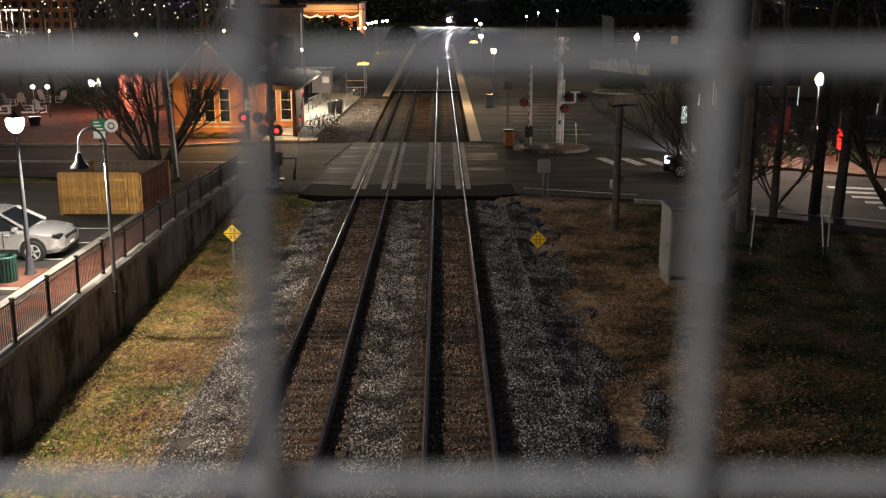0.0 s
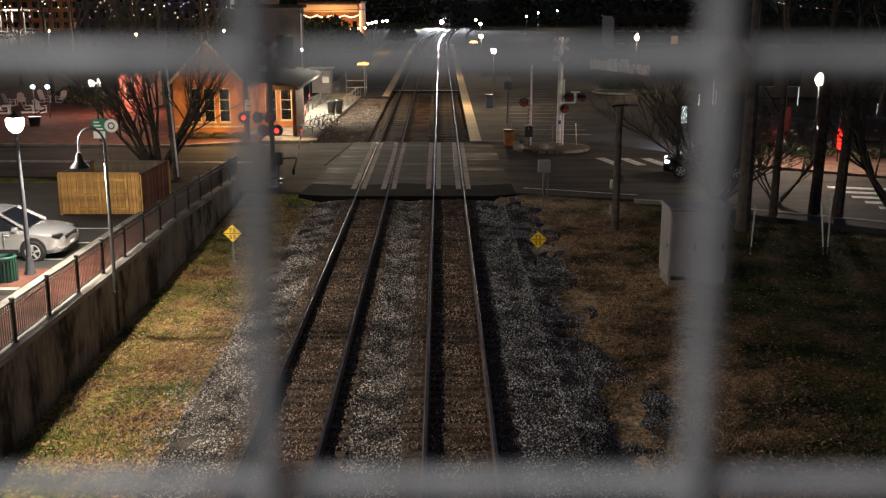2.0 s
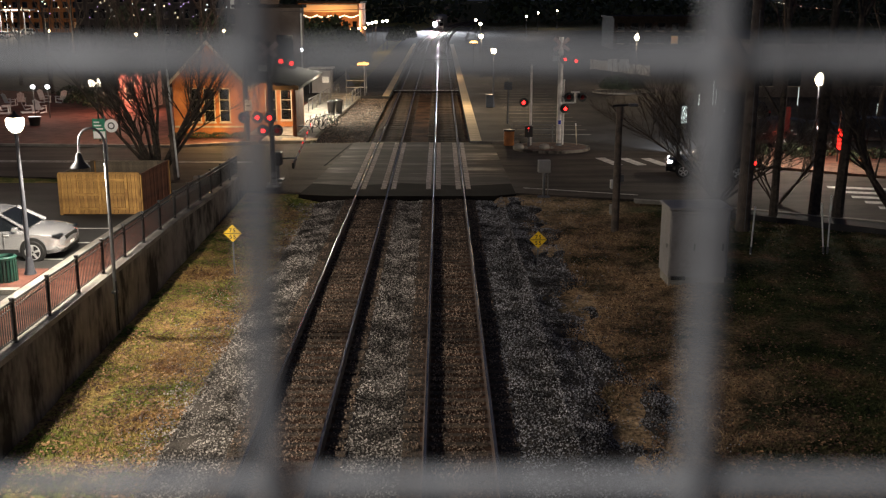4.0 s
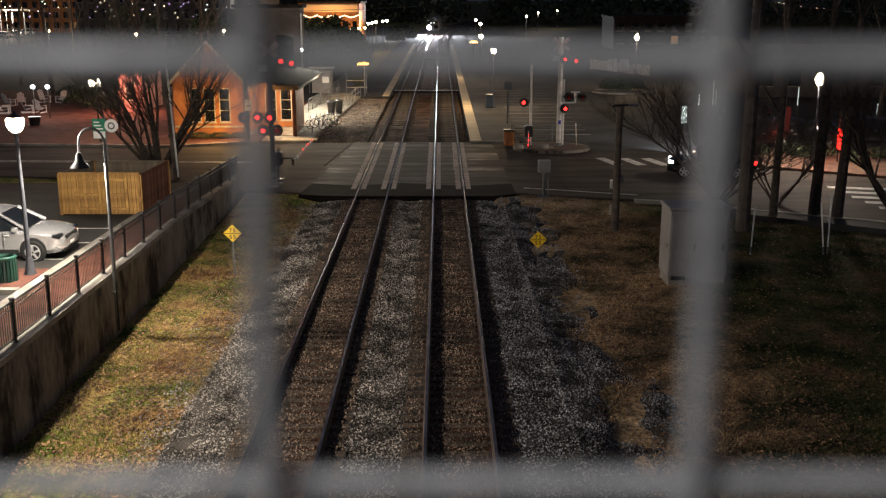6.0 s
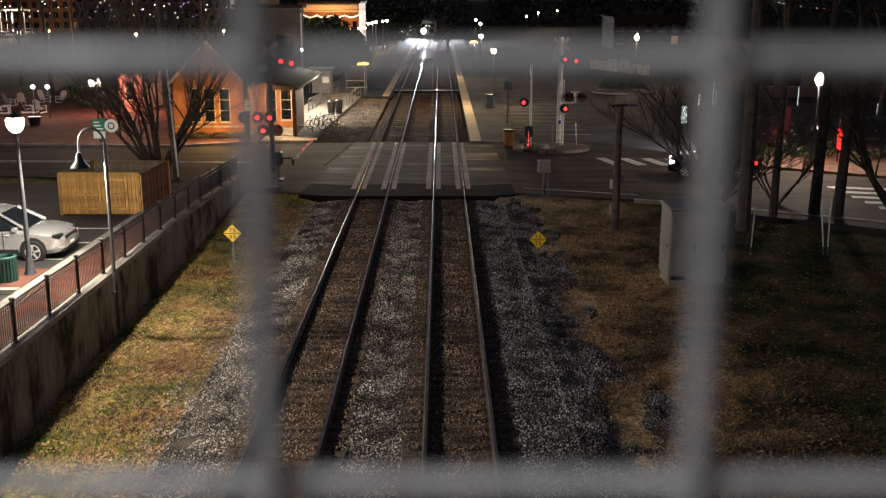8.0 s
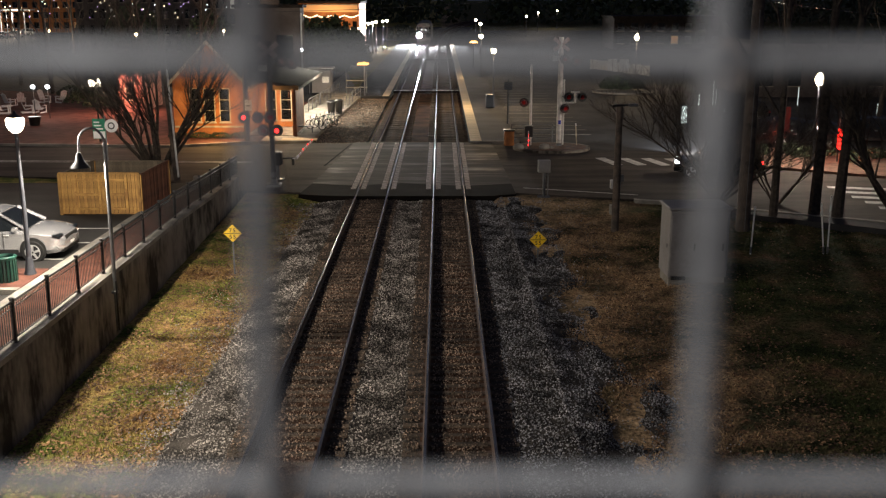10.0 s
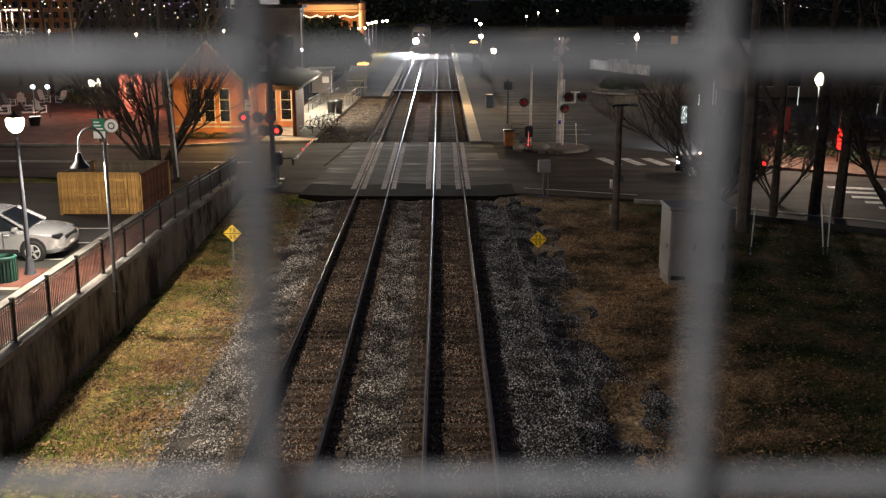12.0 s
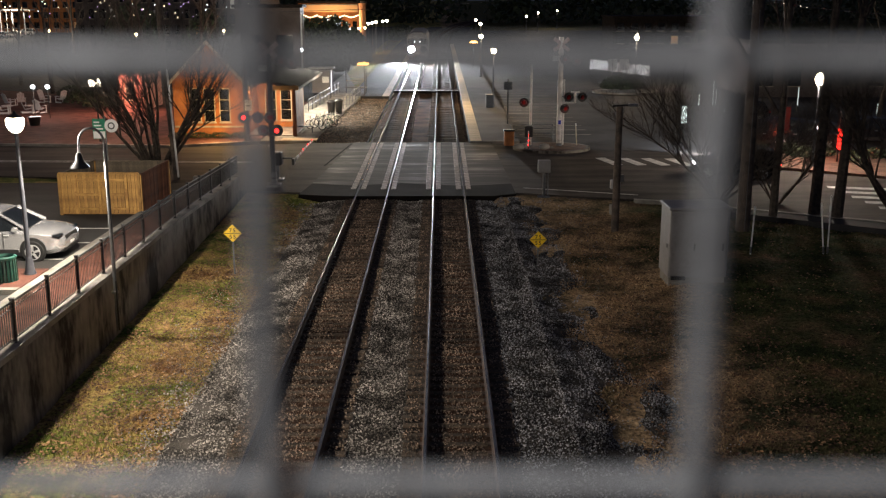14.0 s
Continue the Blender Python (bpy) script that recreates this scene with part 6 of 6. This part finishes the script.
spots = [(-37.43, 88.41, 150), (-36.83, 89.36, 200), (-33.66, 83.08, 120), (-32.74, 83.08, 170), (-35.49, 91.31, 60), (-34.07, 91.31, 230), (-35.26, 82.26, 100)]
first = garden_chair(pose(spots[0][0], spots[0][1], 0.1, 0, 0, spots[0][2]))
for x, y, a in spots[1:]:
    copy_thing(first, pose(x, y, 0.1, 0, 0, a))
for px in (54, 80):
    t = thing("globe_lamp", "small post lamp with a bright globe", "street lamp", pose((px - 779) * 79.2 / 1787 * 0.985, 79.2, 0.1), "globe lamps")
    part("post", Geo().tube((0, 0, 0), (0, 0, 2.3), 0.04, 0.04, 8), M["blackmetal"], t)
    part("globe", Geo().lathe([(0.08, 2.3), (0.17, 2.4), (0.17, 2.5), (0.07, 2.6)], n=14), M["g_white"], t, "glowing globe")
t = thing("twin_lamp", "twin lantern post beside the plaza", "street lamp", pose(-22.36, 66.2, 0.1))
part("post", Geo().tube((0, 0, 0), (0, 0, 3.6), 0.06, 0.05, 10), M["blackmetal"], t)
part("arm", Geo().tube((-0.28, 0, 3.55), (0.28, 0, 3.55), 0.03), M["blackmetal"], t)
for x in (-0.24, 0.24):
    g = part("globe", Geo().lathe([(0.10, 3.6), (0.2, 3.75), (0.2, 3.95), (0.08, 4.05)], n=14, m=pose(x, 0, 0)), M["g_warm"], t, "glowing frosted globe")
    g.visible_shadow = False
lamp(-22.36, 66.2, 3.85, 480, (1.0, 0.82, 0.6), 0.2)
lamp(-31.3, 78.6, 2.7, 280, (1.0, 0.86, 0.76), 0.2)
t = thing("planter", "round dark planter on the plaza", "planter", pose(-29.98, 74.79, 0.1))
part("pot", Geo().lathe([(0.35, 0), (0.45, 0.6), (0.5, 0.65), (0.4, 0.62)], n=16), M["blackmetal"], t)
part("soil", Geo().lathe([(0.38, 0.55), (0.38, 0.6)], n=14), M["mulch"], t)
for i, (px, py) in enumerate(((125, 172), (150, 176), (175, 190), (100, 196))):
    hedge("shrub", "low shrub on the plaza", *[( -35.08, 96.61 ), ( -32.99, 94.41 ), ( -29.1, 86.54 ), ( -31.93, 89.82 )][i], 0.1, 1.3, 1.0, 1.1, 420, 70 + i, leaf=0.10)


# ---- distance ----
def block(name, label, x0, x1, y, d, h, rows, cols, lit, seed, m="darkbuild", z0=0.0):
    t = thing(name, label, "building", pose(0, y, z0), "distant buildings")
    part("wall", Geo().box(x0, x1, 0, d, -0.2, h), M[m], t)
    part("roof", Geo().box(x0 - 0.3, x1 + 0.3, -0.3, d + 0.3, h, h + 0.35, 0.03), M["roof"], t)
    rng = random.Random(seed)
    for r in range(rows):
        for c in range(cols):
            w = (x1 - x0) / cols
            a = x0 + w * (c + 0.25)
            z = 1.0 + (h - 1.0) / rows * r
            on = rng.random() < lit
            k = part("window", Geo().box(a, a + w * 0.5, -0.03, 0.02, z, z + (h - 1.0) / rows * 0.6, 0.01), (M["g_window"] if rng.random() < 0.7 else M["g_winwhite"]) if on else M["glass"], t)
            part("sill", Geo().box(a - 0.05, a + w * 0.5 + 0.05, -0.1, -0.03, z - 0.08, z), M["cream"], k)


block("dark_building", "dark flat-roofed building behind the station", -22.17, -15.13, 112, 3, 8.2, 1, 2, 0.0, 1)
t = thing("corner_downpipe", "pale lit downpipe on the building corner", "downpipe", pose(-15.02, 111.7, 0))
part("pipe", Geo().tube((0, 0, 0.0), (0, 0, 7.6), 0.09, 0.09, 8), M["white"], t)
part("lamp", Geo().box(-0.12, 0.12, -0.12, 0.1, 3.6, 3.9, 0.03), M["g_white"], t, "small white wall lamp")
block("shop_building", "warm-lit shop row with a bright fascia", -23.89, -13.72, 175, 16, 8.3, 1, 7, 0.3, 2, "brickwall")
# Lamplit wall band: the light on it is put in as emission.
t = thing("shop_fascia", "orange shop fascia, its lamplight put in as glow", "sign", pose(0, 174.9, 0))
part("panel", Geo().box(-23.31, -13.91, -0.08, -0.01, 6.9, 8.0, 0.02), M["g_window"], t, "orange panel glowing in place of lamplight")
part("trim", Geo().box(-23.31, -13.91, -0.12, -0.01, 8.0, 8.15, 0.02), M["cream"], t)
t = thing("string_lights", "sagging string of warm bulbs along the shops", "string lights", pose(0, 173.5, 0))
pts = []
for i in range(25):
    x = -22.86 + (-13.75 - -22.86) * i / 24
    pts.append((x, 0, 6.45 - 0.35 * abs(math.sin(i * math.pi / 6))))
part("wire", Geo().path(pts, 0.015, 4), M["blackmetal"], t)
for p in (pts[0], pts[12], pts[-1]):
    part("post", Geo().tube((p[0], 0, -0.3), (p[0], 0, p[2]), 0.05, 0.05, 6), M["blackmetal"], t)
for p in pts:
    part("bulb", Geo().lathe([(0.05, -0.14), (0.11, -0.08), (0.09, 0.0)], c=p, n=8), M["g_small"], t, "glowing warm bulb")
for i, px in enumerate((598, 620, 630, 638)):
    lantern(-14.74 + (px - 600) * 0.083, 150 + 3 * i, 0, 5.0, "distant warm lantern by the shops", 0.7, "distant lanterns", "g_small")
for i, px in enumerate((655, 662, 668, 680, 687)):
    y = 172 + 5 * i
    lantern((px - 779) * y / 1787, y, 0.1, 5.3, "warm lantern along the west platform", 0.85, "distant lanterns")
lamp(-11.54, 178, 5.2, 2200, (1.0, 0.78, 0.5), 0.3)
lamp(-13.53, 152, 4.6, 1500, (1.0, 0.74, 0.45), 0.3)
lamp(-18.29, 171, 6.0, 700, (1.0, 0.6, 0.3), 0.3)
hedge("hedge", "rounded green bush by the platform", -8.42, 230, 0, 3.2, 2.4, 3.4, 900, 90, leaf=0.3)
hedge("hedge", "rounded green bush behind the platform", -9.59, 222, 0, 2.0, 1.8, 2.2, 600, 91, leaf=0.3)
for i, (px, y, s) in enumerate(((590, 140, 6.0), (618, 132, 4.8), (556, 128, 6.0), (575, 120, 4.6))):
    hedge("evergreen_tree", "dark rounded evergreen behind the walkway", (px - 779) * y / 1787, y, 0, s * 0.62, s * 0.6, s * 1.15, 1900, 95 + i, leaf=0.28)
block("brick_block", "brick building with lit windows across the plaza", -140, -96, 285, 20, 12, 4, 16, 0.2, 3, "brickwall")
block("brick_block", "dark brick building with a few lit windows", -58, -36, 165, 20, 11, 4, 13, 0.10, 4)
block("brick_block", "far dark building with scattered lit windows", -34, -26, 150, 18, 10, 4, 7, 0.10, 5)
block("far_block", "far building behind the car park with lit windows", 32, 52, 190, 14, 5.6, 2, 8, 0.16, 6, "roof")
block("far_block", "dark row of shops beyond the east car park", 30, 62, 98, 12, 5.0, 1, 12, 0.0, 7)
t = thing("lit_canopy", "pale lit canopy on posts across the street", "canopy", pose(-107, 262, 1.5))
part("roof", Geo().box(-4, 4, -2, 2, 4.6, 4.9, 0.05), M["white"], t)
for x in (-3.5, -2.0, -0.5, 2.5):
    part("post", Geo().tube((x, -1.6, -1.4), (x, -1.6, 4.6), 0.12, 0.12, 8), M["white"], t)
lamp(-107, 259, 5.2, 1800, (1.0, 0.82, 0.6), 0.3)
for i, (px, py) in enumerate(((15, 68), (42, 66), (62, 62), (97, 56))):
    X, Y = (px - 779) / 1787 * (9.29 / math.tan(radians(14) - math.atan((441 - py) / 1787))), 9.29 / math.tan(radians(14) - math.atan((441 - py) / 1787))
    car("parked_car", "pale car parked across the plaza", M["carwhite"] if i % 2 == 0 else M["carsilver"], pose(X, Y, -0.08, 0, 0, 80 + 9 * i), "parked cars")
    if i == 1:
        # Added light so that the far cars show, no fixture.
        lamp(X + 1, Y - 7, 4.5, 2600, (1.0, 0.8, 0.55), 0.3)
FAR_CAR = car("moving_car", "pale car driving along the far street, lights on", M["carwhite"], pose(-72, 300, -0.08, 0, 0, 120), lamps=True)
for i, (x, y, s) in enumerate(((-41, 138, 7.0), (-30, 134, 6.0), (-24, 140, 6.5))):
    hedge("evergreen_tree", "dark evergreen tree beyond the plaza", x, y, 0, s * 0.6, s * 0.6, s * 1.25, 1500, 140 + i, leaf=0.3)
for i, (x, y, h) in enumerate(((-36, 118, 13), (-44, 124, 14), (-57, 128, 14), (-38, 100, 13), (-31, 104, 14), (-27, 96, 12), (-46, 112, 13), (-23, 108, 13), (-21.5, 92, 12), (46, 80, 13), (33, 76, 12), (40, 118, 14))):
    bare_tree("bare_tree", "bare street tree in the dark", pose(x, y, 0), 40 + i, 1, h, 0.05, 0.22, 2, twist=0.2)
rng = random.Random(9)
# Lanterns and lights added to brighten the distance behind the plaza.
for x, y in ((-47, 124), (-33, 112), (-26, 124), (-58, 118)):
    lantern(x, y, 0, 5.6, "added lantern that lights the ground beyond the plaza", 0.55, "distant lanterns", "g_small")
    lamp(x, y - 0.6, 5.3, 1100, (1.0, 0.78, 0.55), 0.25)
for i in range(64):
    x, y = rng.uniform(-54, -25), rng.uniform(126, 146)
    zz = 9.1 - 2.6 * rng.random() ** 1.4
    t = thing("garden_light", "small warm light on a slim post", "light", pose(x, y, zz), "lights among the trees")
    part("bulb", Geo().lathe([(0.02, -0.05), (0.035 + 0.04 * rng.random(), 0), (0.02, 0.05)], n=8), M["g_violet"] if i % 5 == 0 else M["g_white"] if i % 3 == 0 else M["g_small"], t)
    part("post", Geo().tube((0, 0, -zz - 0.2), (0, 0, -0.1), 0.03, 0.03, 5), M["blackmetal"], t)


def woods():
    rng = np.random.default_rng(77)
    v, f = [], []
    for i in range(9000):
        x, y = rng.uniform(-220, 240), rng.uniform(372, 430)
        if -4 < x - bend(y) < 6:
            x += 14
        z = rng.uniform(0, 1) ** 0.8 * (12 + 4 * noise.noise((x * 0.06, y * 0.05, 0)))
        a, b = Vector(rng.normal(size=3)).normalized() * 1.2, Vector(rng.normal(size=3)).normalized() * 1.2
        p = Vector((x, y, z))
        n = len(v)
        v += [p - a, p + b, p + a, p - b]
        f.append((n, n + 1, n + 2, n + 3))
    tagged(part("woods", Geo().add(v, f), M["hedge"]), "dark woods closing the distance", "trees", "", "stuff")


woods()


# ---- overhead cables ----
def cable(name, label, a, b, sag, r=0.012):
    pts = []
    for i in range(25):
        u = i / 24
        p = Vector(a).lerp(Vector(b), u)
        pts.append((p.x, p.y, p.z - sag * 4 * u * (1 - u)))
    t = thing(name, label, "cable", None, "overhead cables")
    n = 5
    g = Geo()
    vs = [(p[0], p[1] + r * math.cos(2 * math.pi * k / n), p[2] + r * math.sin(2 * math.pi * k / n)) for p in pts for k in range(n)]
    g.add(vs, [(j * n + i, j * n + (i + 1) % n, (j + 1) * n + (i + 1) % n, (j + 1) * n + i) for j in range(len(pts) - 1) for i in range(n)], True)
    part("strand", g, M["blackmetal"], t)
    for e, q in ((pts[0], 1), (pts[-1], -1)):
        part("insulator", Geo().lathe([(0.04, -0.08), (0.06, 0), (0.04, 0.08)], c=e, n=8), M["greymetal"], t)


cable("overhead_cable", "thin black cable strung across the road", (-14.5, 52.6, 8.6), (12.75, 41.5, 10.2), 0.5)
cable("overhead_cable", "thin black cable strung along the road", (12.75, 41.5, 9.2), (46, 80, 9.0), 0.8)


# ---- motion ----
def track_pose(y):
    """Where the train's front stands on the west track when it has come to y."""
    x = TRACKS[0] + bend(y)
    slope = max(0.0, y - CURVE_Y) / CURVE_R
    return pose(x, y, 0, 0, 0, -math.degrees(math.atan(slope)))


def blink(ob, m, spans):
    """Turn the lamp ob to face out during the spans, and away between them."""
    rows = []

    def turned(a):
        return m @ pose(0, 0, 0, 0, 0, a)

    on_first = any(a <= 0 for a, b in spans)
    rows.append((0, turned(0 if on_first else 170)))
    for a, b in spans:
        if a > 0.1:
            rows += [(a - 4 / 30, turned(170)), (a - 1 / 30, turned(170)), (a, turned(85)), (a + 1 / 30, turned(0)), (a + 4 / 30, turned(0))]
        if b < 13.96:
            rows += [(b - 4 / 30, turned(0)), (b - 1 / 30, turned(0)), (b, turned(85)), (b + 1 / 30, turned(170)), (b + 4 / 30, turned(170))]
    rows.append((14, turned(0 if spans[-1][1] >= 13.96 else 170)))
    walk(ob, [r for r in rows if 0 <= r[0] <= 14])


def motions():
    walk(TRAIN, [(t, track_pose(348.0 - 14.1 * t)) for t in [0.5 * i for i in range(29)]])
    left = [(k - 0.25, k + 0.15) for k in range(0, 15)]
    right = [(k + 0.15, k + 0.75) for k in range(0, 14)]
    blink(DITCH[0], DITCH[0].matrix_basis.copy(), left)
    blink(DITCH[1], DITCH[1].matrix_basis.copy(), right)
    a = [(0.6 + 1.09 * k - 0.31, 0.6 + 1.09 * k + 0.27) for k in range(13)]
    b = [(-0.3, 0.29)] + [(0.6 + 1.09 * k + 0.27, min(14.2, 0.6 + 1.09 * k + 0.78)) for k in range(13)]
    for ob in FLASH_A:
        blink(ob, ob.matrix_basis.copy(), a)
    for ob in FLASH_B:
        blink(ob, ob.matrix_basis.copy(), b)
    falls = [(0, 41.5), (1.0, 33), (2.0, 24), (3.2, 15), (4.0, 8), (4.7, 1), (5.0, 0), (14, 0)]
    walk(ARM_WEST, [(t, pose(0, 0, 1.1, v, 0, 0)) for t, v in falls])
    walk(ARM_EAST, [(t, pose(0, 0, 1.1, -v, 0, 0)) for t, v in falls])
    walk(FAR_CAR, [(t, pose(-70.0 - 3.5 * t, 304, -0.08, 0, 0, 125)) for t in (0, 7, 14)])
    creep = [(0, 0), (2.0, 0.0), (3.2, 0.08), (5.4, 0.18), (8.0, 0.24), (10.4, 0.58), (11.9, 0.62), (12.5, 0.70), (13.0, 0.92), (13.5, 1.16), (14.0, 1.40)]
    walk(SUV, [(t, SUV_POSE @ pose(0, -d, 0)) for t, d in creep])


motions()
